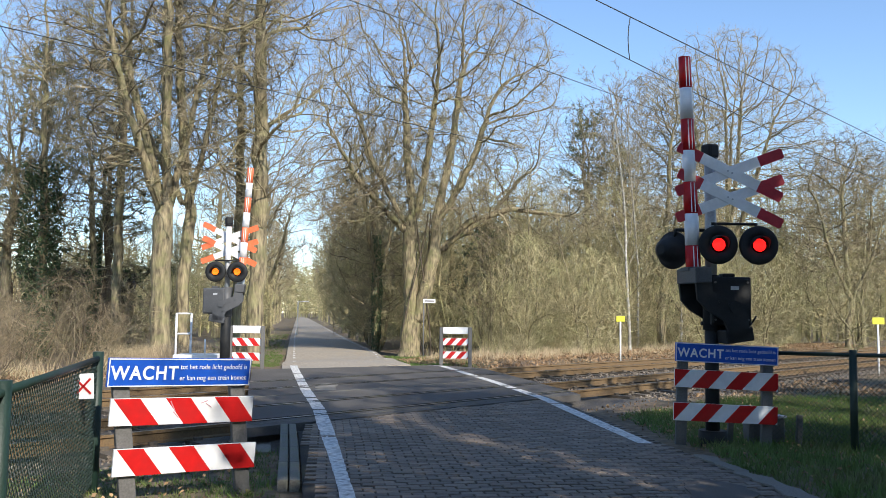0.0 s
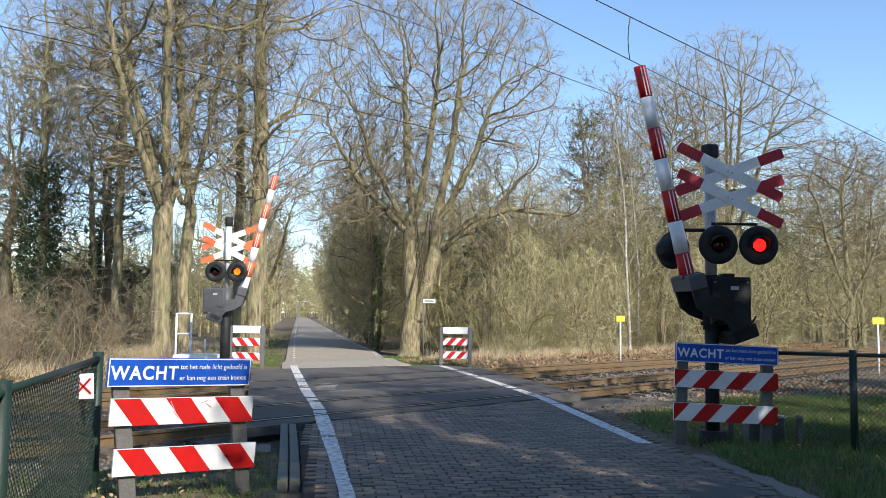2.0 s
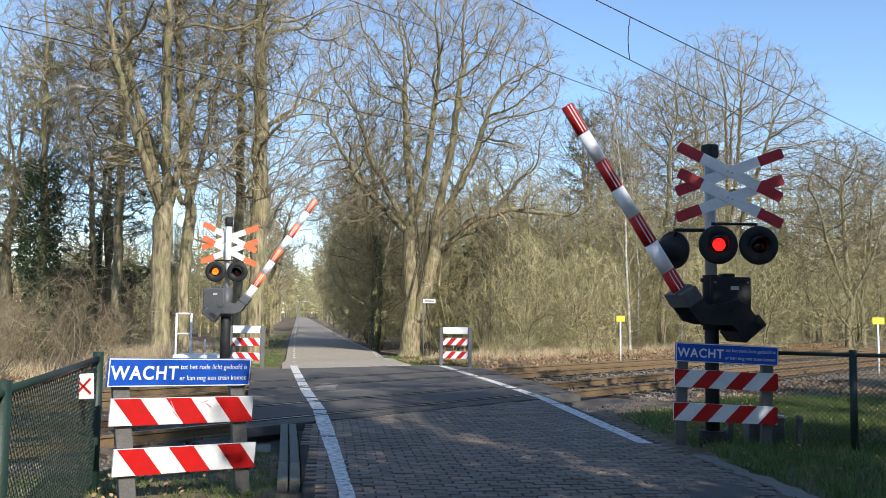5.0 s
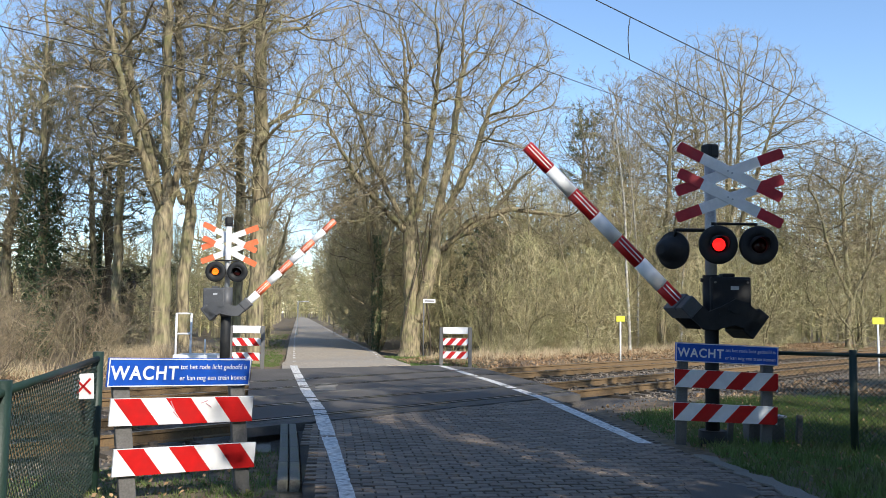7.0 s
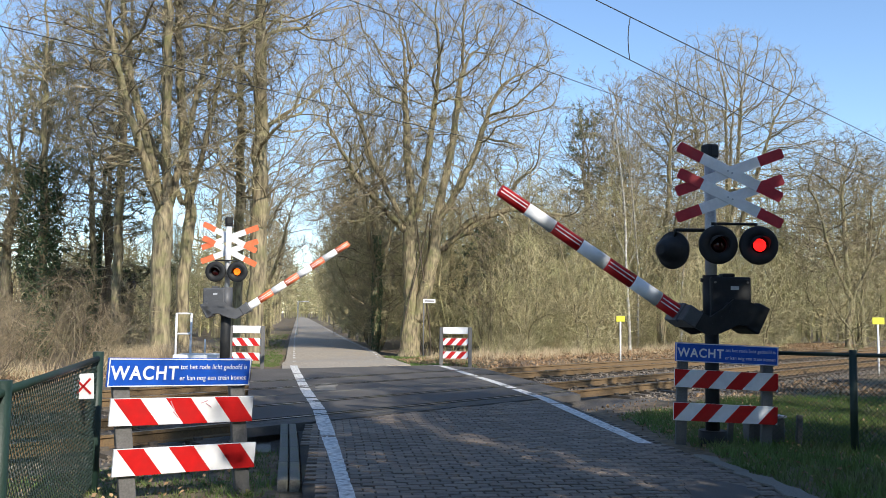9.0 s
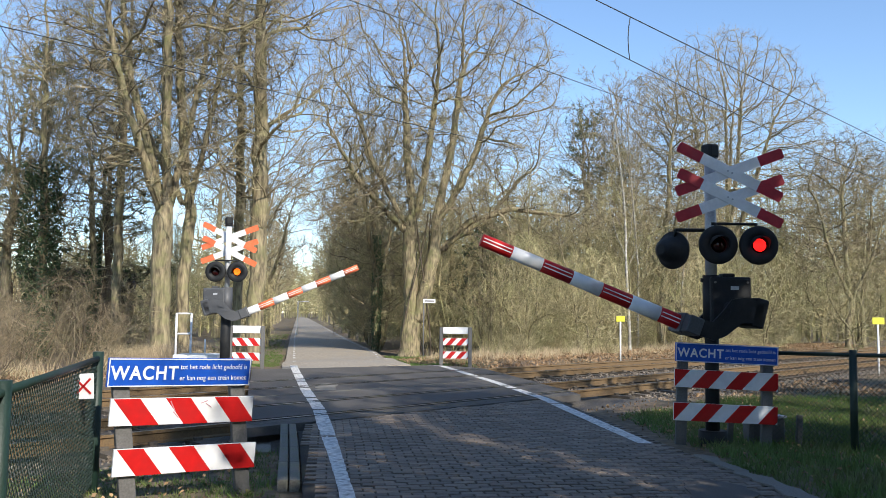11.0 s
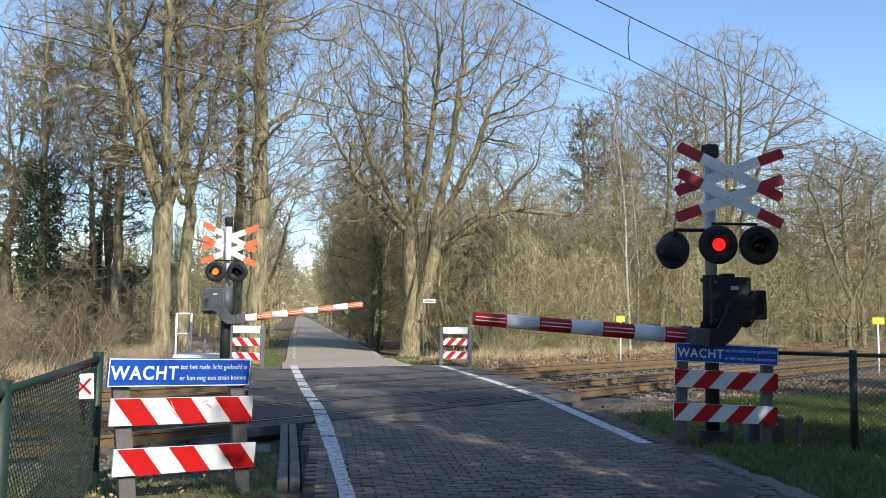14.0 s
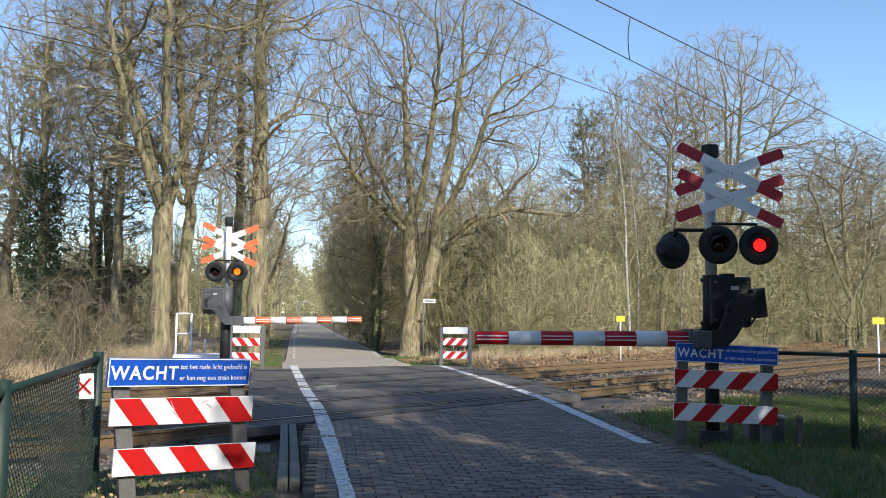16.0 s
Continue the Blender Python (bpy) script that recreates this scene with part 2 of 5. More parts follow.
def strip(name, ys, left, right, lift, material, label, category, thick=0.03):
    """A slab between two edges, given as functions of y that may be cut askew."""
    verts, faces = [], []
    for a, b in ys:
        l, r = (left(a), a), (right(b), b)
        for k in range(7):
            x, y = l[0] + (r[0] - l[0]) * k / 6, l[1] + (r[1] - l[1]) * k / 6
            verts += [(x, y, drop(x, y) + lift), (x, y, drop(x, y) + lift - thick)]
    for j in range(len(ys) - 1):
        for k in range(6):
            a, b = j * 14 + k * 2, (j + 1) * 14 + k * 2
            faces.append((a, a + 2, b + 2, b))
        a, b = j * 14, (j + 1) * 14
        faces += [(a + 1, a, b, b + 1), (a + 12, a + 13, b + 13, b + 12)]
    faces += [(2 * k, 2 * k + 1, 2 * k + 3, 2 * k + 2) for k in range(6)]
    e = (len(ys) - 1) * 14
    faces += [(e + 2 * k, e + 2 * k + 2, e + 2 * k + 3, e + 2 * k + 1) for k in range(6)]
    return tagged(new(name, raw(name, verts, faces, material)), label, category, kind="structure")


def cut(edge, side):
    """The y at which a skew edge meets the road's side."""
    y = 15.0
    for _ in range(60):
        y = 0.6 * y + 0.4 * edge(side(y))
    return y


def wide_left(y):
    return road_left(y) - 0.75


def wide_right(y):
    return road_right(y) + 0.75


NL, NR = cut(near_edge, wide_left), cut(near_edge, wide_right)
FL, FR = cut(far_edge, wide_left), cut(far_edge, wide_right)
bed = [(-9 + (NL + 9) * k / 8, -9 + (NR + 9) * k / 8) for k in range(9)]
road_bed = strip("road", bed, road_left, road_right, -0.018, M_JOINT, "brick-paved rural road with dark sandy joints", "road")
mid = [(NL + (FL - NL) * k / 8 + 0.02, NR + (FR - NR) * k / 8 + 0.02) for k in range(9)]
crossing = strip("road_crossing", mid, wide_left, wide_right, 0.0, M_ASPHALT, "dark asphalt level crossing deck between the rails", "crossing deck", 0.12)
far_ys = [(FL + 0.04, FR + 0.04)] + [(v, v) for v in (27, 28, 30, 32, 34, 37, 40, 45, 52, 62, 80, 110, 160, 240, 420)]
road_far = strip("road_beyond", far_ys, road_left, road_right, 0.0, M_ROADFAR, "pale worn paved lane running straight into the wood", "road")


def painted(name, line, y0, y1, width, gaps, label):
    """A painted line with slightly frayed sides; width is given as a function of y."""
    verts, faces = [], []
    step, y = 0.1 if y1 < 40 else 0.5, y0
    while y < y1 - 0.01:
        if not any(a < y + step / 2 < b for a, b in gaps):
            i = len(verts)
            for v in (y, min(y1, y + step)):
                x, w = line_x(line, v), width(v) / 2
                fray = 0.012 * noise.noise((v * 7, x, 2)), 0.012 * noise.noise((v * 7, x, 9))
                verts += [(x - w + fray[0], v, drop(x, v) + 0.006), (x + w + fray[1], v, drop(x, v) + 0.006)]
            faces.append((i, i + 1, i + 3, i + 2))
        y += step
    return tagged(new(name, raw(name, verts, faces, M_LINE)), label, "road marking", kind="structure")


def line_width(y):
    return 0.13 + 0.07 * smooth(7.5, 12.0, y)


painted("edge_line", LEFT_LINE, 5.0, 24.0, line_width, [(13.15, 13.3), (15.0, 15.15), (17.0, 17.2), (18.5, 18.7), (20.7, 20.9)], "worn white painted edge line on the road")
painted("edge_line", RIGHT_LINE, 10.2, 25.0, line_width, [(14.6, 14.7), (17.4, 17.6), (20.6, 20.8), (22.8, 23.0)], "worn white painted edge line on the road")
painted("dashed_line", LEFT_LINE, 26.0, 120.0, lambda y: 0.10, [(26 + 2.0 * k, 27 + 2.0 * k) for k in range(60)], "thin broken white edge line on the lane")
painted("dashed_line", RIGHT_LINE, 28.0, 120.0, lambda y: 0.10, [(28 + 2.0 * k, 29 + 2.0 * k) for k in range(60)], "thin broken white edge line on the lane")


# ---- trees ----
class Wood:
    """Collects tapered tubes as one mesh."""

    def __init__(self):
        self.v, self.f = [], []

    def tube(self, pts, radii, sides):
        base = len(self.v)
        last = len(pts) - 1
        for i, p in enumerate(pts):
            d = (pts[min(i + 1, last)] - pts[max(i - 1, 0)]).normalized()
            a = d.orthogonal().normalized()
            b = d.cross(a)
            for k in range(sides):
                t = 2 * math.pi * k / sides
                self.v.append(p + (a * math.cos(t) + b * math.sin(t)) * radii[i])
        for i in range(last):
            o = base + i * sides
            for k in range(sides):
                k2 = (k + 1) % sides
                self.f.append((o + k, o + k2, o + sides + k2, o + sides + k))

    def spike(self, a, b, r):
        """A thin pointed twig."""
        d = (b - a).normalized()
        u = d.orthogonal().normalized() * r
        v = d.cross(u)
        o = len(self.v)
        self.v += [a + u, a - u * 0.5 + v * 0.87, a - u * 0.5 - v * 0.87, b]
        self.f += [(o, o + 1, o + 3), (o + 1, o + 2, o + 3), (o + 2, o, o + 3)]

    def whip(self, a, b, r):
        """A thinner twig, folded along its length."""
        d = (b - a).normalized()
        u = d.orthogonal().normalized() * r
        v = d.cross(u) * 0.8
        o = len(self.v)
        self.v += [a + u, a - v, a - u, b]
        self.f += [(o, o + 1, o + 3), (o + 1, o + 2, o + 3)]

    def leaf(self, p, size, rg):
        m = Euler((rg.uniform(0, 6.3), rg.uniform(0, 6.3), rg.uniform(0, 6.3))).to_matrix()
        o = len(self.v)
        self.v += [p + m @ Vector(c) * size for c in ((0, -0.5, 0), (0.36, -0.05, 0.12), (0, 0.6, 0), (-0.36, -0.05, 0.12))]
        self.f += [(o, o + 1, o + 2), (o, o + 2, o + 3)]

    def mesh(self, name, material, smooth_it=True):
        return raw(name, self.v, self.f, material, smooth_it)


def way_off(rg, d, angle, round_by=None):
    """A direction at that angle from d, turned about it, at random if not told how far."""
    a = d.orthogonal().normalized()
    a.rotate(Matrix.Rotation(rg.uniform(0, 2 * math.pi) if round_by is None else round_by, 3, d))
    return (d * math.cos(angle) + a * math.sin(angle)).normalized()


def branch(rg, wood, start, d, length, r, level, top, spec):
    if level == top:
        mid = start + d * length * 0.5
        end = mid + (d + Vector((rg.gauss(0, 0.2), rg.gauss(0, 0.2), rg.gauss(0.12, 0.15)))) * length * 0.5
        wood[1].spike(start, end, r)
        for k in range(spec["tips"]):
            q = start.lerp(end, 0.12 + 0.8 * (k + rg.random()) / spec["tips"])
            wood[1].whip(q, q + way_off(rg, d, radians(rg.uniform(16, 46))) * length * rg.uniform(0.4, 0.85), r * 0.75)
        return
    segs = (9, 7, 5, 3, 2)[level]
    sides = (10, 6, 4, 3, 3)[level]
    pts, radii = [start], [r]
    p, step = start.copy(), length / segs
    bend, up = spec["bend"][level], spec["up"][level]
    for i in range(segs):
        d = (d + Vector((rg.gauss(0, 1), rg.gauss(0, 1), rg.gauss(0, 1))) * bend + Vector((0, 0, up))).normalized()
        p = p + d * step
        pts.append(p.copy())
        radii.append(max(spec["thin"], r * (1 - (i + 1) / segs * (0.72 if level == 0 else 0.78))))
    if level == 0:
        radii[0] = r * 1.4
        pts.insert(1, pts[0] + (pts[1] - pts[0]) * 0.3)
        radii.insert(1, r * 1.03)
    wood[0 if level < spec["bole"] else 1].tube(pts, radii, sides)
    n = spec["count"][level]
    lo = spec["first"] if level == 0 else 0.12
    for k in range(n):
        t = lo + (1 - lo) * (k + rg.uniform(0.1, 0.9)) / n
        i = min(len(pts) - 2, int(t * (len(pts) - 1)))
        q = t * (len(pts) - 1) - i
        at = pts[i].lerp(pts[i + 1], q)
        rr = radii[i] + (radii[i + 1] - radii[i]) * q
        along = (pts[i + 1] - pts[i]).normalized()
        ang = radians(rg.uniform(*spec["angle"][level]))
        share = spec["len"][level] * (1.2 - 0.65 * t if level == 0 else 1.1 - 0.55 * t) * rg.uniform(0.8, 1.15)
        rad = spec["thin"] if level + 1 == top else min(rr * 0.8, max(spec["thin"], r * spec["fat"][level] * rg.uniform(0.7, 1.15)))
        branch(rg, wood, at, way_off(rg, along, ang, k * 2.4 + rg.uniform(-0.5, 0.5) if level < 2 else None), length * share, rad, level + 1, top, spec)


OAK = dict(first=0.30, count=(15, 7, 6, 5), angle=((35, 68), (22, 48), (20, 46), (18, 44)), len=(0.40, 0.54, 0.54, 0.62), fat=(0.3, 0.45, 0.5, 0.5),
           bend=(0.05, 0.13, 0.17, 0.2), up=(0.03, 0.07, 0.05, 0.03), thin=0.0075, tips=4, bole=2)
BIRCH = dict(OAK, first=0.35, count=(15, 5, 5, 4), angle=((25, 45), (25, 50), (25, 50), (20, 50)), len=(0.26, 0.5, 0.55, 0.6), fat=(0.2, 0.5, 0.6, 0.6), thin=0.006)
CHEAP = dict(OAK, count=(13, 6, 5, 4), thin=0.012, tips=3)


def tree_meshes(seed, spec, stems, top=4):
    """stems: (x, lean in x, height, radius) of each stem that rises from the foot."""
    rg = random.Random(seed)
    wood = (Wood(), Wood())
    for x, lean_x, height, r in stems:
        branch(rg, wood, Vector((x, 0, -0.2)), Vector((lean_x, 0, 1)).normalized(), height, r, 0, top, spec)
    return wood[0].mesh("trunk", M_BARK), wood[1].mesh("crown", M_TWIG)


def plant(name, meshes, x, y, turn, scale, label, category="tree", lean=(0, 0), trunk_material=None, group=""):
    t = thing(name, pose(x, y, ground_z(x, y), lean[0], lean[1], turn), label, category, group)
    t.scale = (scale,) * 3
    a = part("trunk", meshes[0], None, t)
    if trunk_material:
        a.material_slots[0].link = "OBJECT"
        a.material_slots[0].material = trunk_material
    part("crown", meshes[1], None, t)
    return t


def grown_meshes(seed, stems, lobes, buds, girth, fine=0.0088, lift=0.12, step=0.36, reach=3.2, near=0.62, whips=3, low=2.0, forks=0.5, wood_material=None, twig_material=None):
    """A crown that grows from its stems towards buds scattered in rounded lobes.
    stems: lines of (x, y, z); lobes: (centre, radii, share of the buds)."""
    rg = random.Random(seed)
    at, up, kids, fork = [], [], [], []

    def add(p, parent):
        at.append(p)
        fork.append(rg.random() < forks)
        up.append(parent)
        kids.append([])
        if parent >= 0:
            kids[parent].append(len(at) - 1)
        return len(at) - 1

    for line in stems:
        line = [Vector(p) for p in line]
        last = -1 if not at else min(range(len(at)), key=lambda k: (at[k] - line[0]).length)
        if last < 0:
            last = add(line[0], -1)
        for a, b in zip(line, line[1:]):
            n = max(1, int((b - a).length / step))
            for k in range(1, n + 1):
                last = add(a.lerp(b, k / n) + Vector((rg.gauss(0, 0.025), rg.gauss(0, 0.025), 0)), last)
    wanted = []
    for c, r, share in lobes:
        made = 0
        while made < buds * share:
            v = Vector((rg.uniform(-1, 1), rg.uniform(-1, 1), rg.uniform(-1, 1)))
            if v.length > 1 or rg.random() > 0.35 + 0.65 * v.length:
                continue
            p = Vector(c) + Vector((v.x * r[0], v.y * r[1], v.z * r[2]))
            if p.z > low + 0.4 * math.hypot(p.x, p.y) * 0.3:
                wanted.append(p)
                made += 1
            else:
                made += 0.5
    for _ in range(110):
        tree = kdtree.KDTree(len(at))
        for k, p in enumerate(at):
            tree.insert(p, k)
        tree.balance()
        pull, left = {}, []
        for p in wanted:
            q, k, far = tree.find(p)
            if far < near:
                continue
            left.append(p)
            if far < reach:
                pull.setdefault(k, Vector())
                pull[k] += (p - q) / far
        wanted = left
        grew = 0
        for k, d in pull.items():
            if len(kids[k]) > 2 or (kids[k] and k > 3 and not fork[k]):
                continue
            d = d.normalized() * 0.8 + Vector((rg.gauss(0, 0.2), rg.gauss(0, 0.2), lift + rg.gauss(0, 0.16)))
            if up[k] >= 0:
                d += (at[k] - at[up[k]]).normalized() * 0.35
            p = at[k] + d.normalized() * step
            if all((at[c] - p).length > 0.12 for c in kids[k]):
                add(p, k)
                grew += 1
        if not grew:
            break
    ends = [0] * len(at)
    for k in range(len(at) - 1, -1, -1):
        ends[k] = max(1, sum(ends[c] for c in kids[k]))
    grade = math.log(girth / (fine * 1.6)) / math.log(max(2, ends[0]))
    rad = [fine * 1.6 * e ** grade for e in ends]
    rad[0] *= 1.45
    if len(rad) > 2:
        rad[1] *= 1.12
    trunk, crown = Wood(), Wood()
    todo = [(0, -1)]
    while todo:
        k, root = todo.pop()
        line, rr = ([at[root]], [min(rad[k] * 1.1, rad[root])]) if root >= 0 else ([], [])
        while True:
            line.append(at[k])
            rr.append(rad[k])
            order = sorted(kids[k], key=lambda c: -rad[c])
            todo += [(c, k) for c in order[1:]]
            if not order:
                break
            if rad[k] < 0.05:
                for _ in range(whips):
                    d = way_off(rg, (at[order[0]] - at[k]).normalized(), radians(rg.uniform(22, 62)))
                    d = (d + Vector((0, 0, 0.12))).normalized()
                    a = at[k].lerp(at[order[0]], rg.random())
                    b = a + d * rg.uniform(0.35, 0.95)
                    crown.whip(a, b, fine)
                    for q in (0.25, 0.6):
                        c = a.lerp(b, q + rg.uniform(0, 0.25))
                        crown.whip(c, c + way_off(rg, d, radians(rg.uniform(20, 50))) * rg.uniform(0.25, 0.5), fine * 0.8)
            k = order[0]
        d = (line[-1] - line[-2]).normalized() if len(line) > 1 else Vector((0, 0, 1))
        for _ in range(whips + 1):
            crown.whip(line[-1], line[-1] + way_off(rg, d, radians(rg.uniform(5, 50))) * rg.uniform(0.3, 0.8), fine)
        thick = rr[min(1, len(rr) - 1)]
        if len(line) > 1:
            if thick > 0.055:
                trunk.tube(line, rr, 12 if thick > 0.2 else 6)
            else:
                crown.tube(line, rr, 4 if thick > 0.025 else 3)
    return trunk.mesh("trunk", wood_material or M_BARK), crown.mesh("crown", twig_material or M_TWIG)


def up_stem(height, lean=0.0, x=0.0, foot=-0.2, bow=0.15):
    """A gently bowed line from the foot upwards."""
    return [(x + lean * k / 4 * height + bow * math.sin(k * 1.3), 0.1 * math.sin(k), foot + (height - foot) * k / 4) for k in range(5)]


def limb(x, z, dx, dz, dy=0.0):
    """A rising limb from the stem, curving upwards."""
    return [(x, 0, z), (x + dx * 0.4, dy * 0.4, z + dz * 0.3), (x + dx * 0.75, dy * 0.8, z + dz * 0.62), (x + dx, dy, z + dz)]


main_tree = grown_meshes(12, (up_stem(7.0, 0.0, -0.3, bow=0.06), [(0.05, 0, 1.6), (0.45, -0.1, 3.2), (0.85, -0.1, 5.0), (1.0, 0, 7.0)], limb(-0.3, 6.2, -2.6, 5.5), limb(-0.2, 6.8, -0.6, 7.0, 1.0), limb(-0.1, 6.8, 1.0, 6.5, -1.2),
                              limb(1.0, 6.6, 2.6, 6.0), limb(0.9, 5.2, 4.0, 3.4, -0.6), [(0.9, 0, 4.9), (2.6, -0.3, 6.7), (4.6, -0.6, 7.3), (6.8, -1.0, 7.0)], limb(-0.3, 6.0, -3.6, 4.4, -0.8), limb(0.9, 6.8, 1.2, 7.4, 0.6)),
                         (((0.9, 0, 12.8), (6.6, 5.5, 7.2), 0.74), ((-3.6, 0, 8.6), (3.4, 3.5, 2.8), 0.11), ((5.4, -0.5, 7.0), (4.4, 2.8, 2.2), 0.15)), 8500, 0.50, lift=0.12, step=0.3, reach=2.2, near=0.40, low=4.6)
oak_a = grown_meshes(3, (up_stem(6.0, 0.03),), (((0.6, 0, 11), (4.4, 4.2, 6.6), 1),), 3400, 0.27, step=0.32, reach=2.4, near=0.44, low=3.8)
fan_a = grown_meshes(16, (up_stem(5.6, 0.0), limb(0, 4.8, -3.2, 7.4, 0.4), limb(0.05, 5.2, -1.6, 8.6, -0.8), limb(0.05, 5.5, 0.3, 9.0, 0.5), limb(0.05, 5.0, 1.7, 7.6, -0.4), limb(0, 5.2, -0.7, 8.0, 1.6)),
                     (((-0.6, 0, 12.4), (4.8, 4.4, 7.8), 1),), 3700, 0.33, lift=0.28, step=0.31, reach=2.4, near=0.44, low=5.0, forks=0.3)
fan_b = grown_meshes(21, (up_stem(6.2, 0.02), limb(0.1, 5.2, 2.2, 5.6), limb(0.12, 5.8, 0.4, 8.4), limb(0.1, 5.0, -1.2, 7.0, 0.5)), (((0.7, 0, 12.4), (3.8, 3.6, 7.4), 1),), 2300, 0.20, lift=0.28, step=0.31, reach=2.2, near=0.44, low=5.0)
round_a = grown_meshes(18, (up_stem(5.2), *([(0, 0, 4.2 + 0.15 * k), (1.1 * c * q, 1.1 * e * q, 7.2), (2.4 * c * q, 2.4 * e * q, 10.2), (3.6 * c * q, 3.4 * e * q, 12.8 + 1.2 * (1 - q))]
                                            for k, (c, e, q) in enumerate((math.cos(v * 2.4), math.sin(v * 2.4), 0.25 + 0.1 * v) for v in range(9)))),
                       (((0, 0, 10.4), (6.2, 5.8, 8.2), 1),), 5600, 0.32, lift=0.22, step=0.32, reach=2.3, near=0.44, low=5.2)
spread_a = grown_meshes(27, (up_stem(3.6), limb(0, 2.8, -1.8, 5.0), limb(0, 3.2, 1.6, 5.4, 0.6), limb(0, 3.4, 0.2, 6.0, -0.8)), (((0, 0, 8.2), (3.8, 3.6, 5.0), 1),), 2300, 0.18, lift=0.1, step=0.32, reach=2.3, near=0.46, low=3.0)
tall_a = grown_meshes(31, (up_stem(17, 0.01, bow=0.1),), (((0.3, 0, 12.4), (3.6, 3.5, 8.0), 1),), 2100, 0.30, lift=0.34, step=0.31, reach=2.4, near=0.46, low=4.2, forks=0.35)
tall_b = grown_meshes(35, (up_stem(15, 0.0, bow=0.12),), (((0, 0, 11.4), (3.2, 3.0, 7.0), 1),), 1400, 0.19, lift=0.34, step=0.31, reach=2.4, near=0.46, low=4.0, forks=0.35)
far_a = grown_meshes(52, (up_stem(12),), (((0, 0, 10.5), (4.2, 4.2, 8.0), 1),), 1300, 0.26, fine=0.011, step=0.45, near=0.65, reach=3)
far_b = grown_meshes(53, (up_stem(6), limb(0, 4.5, 1.5, 5), limb(0, 5, -1.4, 6)), (((0, 0, 10.5), (3.8, 3.8, 8.5), 1),), 1300, 0.24, fine=0.011, step=0.45, near=0.65, reach=3)
bush_a = grown_meshes(61, (up_stem(2.0, 0.1), up_stem(2.5, -0.25, 0.1), up_stem(2.5, 0.3, -0.1)), (((0, 0, 5.0), (4.0, 3.6, 5.0), 1),), 1600, 0.12, fine=0.009, step=0.36, near=0.5, reach=2.4, whips=5, lift=-0.02, low=0.5, twig_material=M_BUSH)
bush_b = grown_meshes(66, (up_stem(2.2, -0.1), up_stem(2.5, 0.25, 0.2)), (((0.4, 0, 5.4), (3.4, 3.6, 5.4), 1),), 1600, 0.11, fine=0.009, step=0.36, near=0.5, reach=2.4, whips=5, lift=-0.02, low=0.5, twig_material=M_BUSH)
birch_a = tree_meshes(44, BIRCH, ((0, 0.03, 15, 0.085),))
BARE = "tall bare deciduous tree with olive-grey bark beside the lane"
big = plant("tree", main_tree, -1.3, 42, 0, 1.0, "large two-stemmed bare tree wound with dark ivy stems")
for k in range(4):
    vine = Wood()
    pts = []
    for j in range(22):
        h = j * 0.34
        a = k * 1.05 + h * (0.35 if k % 2 else -0.28)
        rad = 0.62 - 0.03 * h if k < 4 else 0.55 - 0.03 * h
        pts.append(Vector((math.cos(a) * rad * 1.25 + 0.02 * h, math.sin(a) * rad * 0.85 - 0.05, h)))
    vine.tube(pts, [0.032] * 22, 5)
    part("ivy_stem", vine.mesh("ivy_stem", M_BARKDARK), None, big, "dark twining ivy stem")
for kind, x, y, turn, sc, lean in (
        (tall_a, -6.65, 30, 10, 1.0, (0, -0.6)), (fan_a, -9.25, 28, 75, 1.0, (0, 0)),
        (fan_b, -8.8, 29.5, 200, 1.05, (0, 1)), (tall_b, -7.9, 32.5, 40, 1.0, (0, 0)), (tall_b, -12.6, 33, 120, 0.95, (0, 0)), (oak_a, -19.6, 38, 300, 0.8, (0, 2)),
        (round_a, 17.5, 52, 10, 1.06, (0, 0)), (spread_a, 21.6, 45, 160, 0.92, (0, 0)), (spread_a, 12.3, 47, 110, 1.2, (0, 3)),
        (fan_b, 9.0, 52, 90, 0.8, (0, 0)), (spread_a, 27.5, 56, 220, 1.05, (0, 0)), (spread_a, 23.8, 48, 30, 0.85, (0, -2))):
    plant("tree", kind, x, y, turn, sc, BARE, lean=lean)
for kind, x, y, turn, sc in (
        (far_b, -3.9, 50, 80, 0.9), (far_a, -4.6, 57, 130, 0.85), (far_b, -6.2, 66, 190, 0.9),
        (far_a, -8.5, 80, 240, 0.9), (far_a, -11.5, 100, 40, 1.1), (far_a, -17.5, 66, 60, 0.95), (far_b, -20.5, 84, 95, 1.0), (far_a, -24.0, 104, 5, 1.0),
        (far_b, 0.6, 62, 270, 0.95),
        (far_b, 31.5, 50, 300, 0.85), (far_a, 36.0, 62, 100, 0.75), (far_b, 22.0, 68, 10, 0.8), (far_b, -10.8, 52, 25, 0.8), (far_b, 16.0, 74, 60, 1.0), (far_a, 5.5, 74, 45, 1.0)):
    plant("tree", kind, x, y, turn, sc, "bare deciduous tree standing deeper in the wood")
for x, y, turn, sc in ((8.4, 38, 0, 0.85), (9.9, 43, 130, 0.85), (12.9, 46, 250, 0.85)):
    plant("birch_tree", birch_a, x, y, turn, sc, "slender bare birch with white bark in the thicket", trunk_material=M_BIRCH)
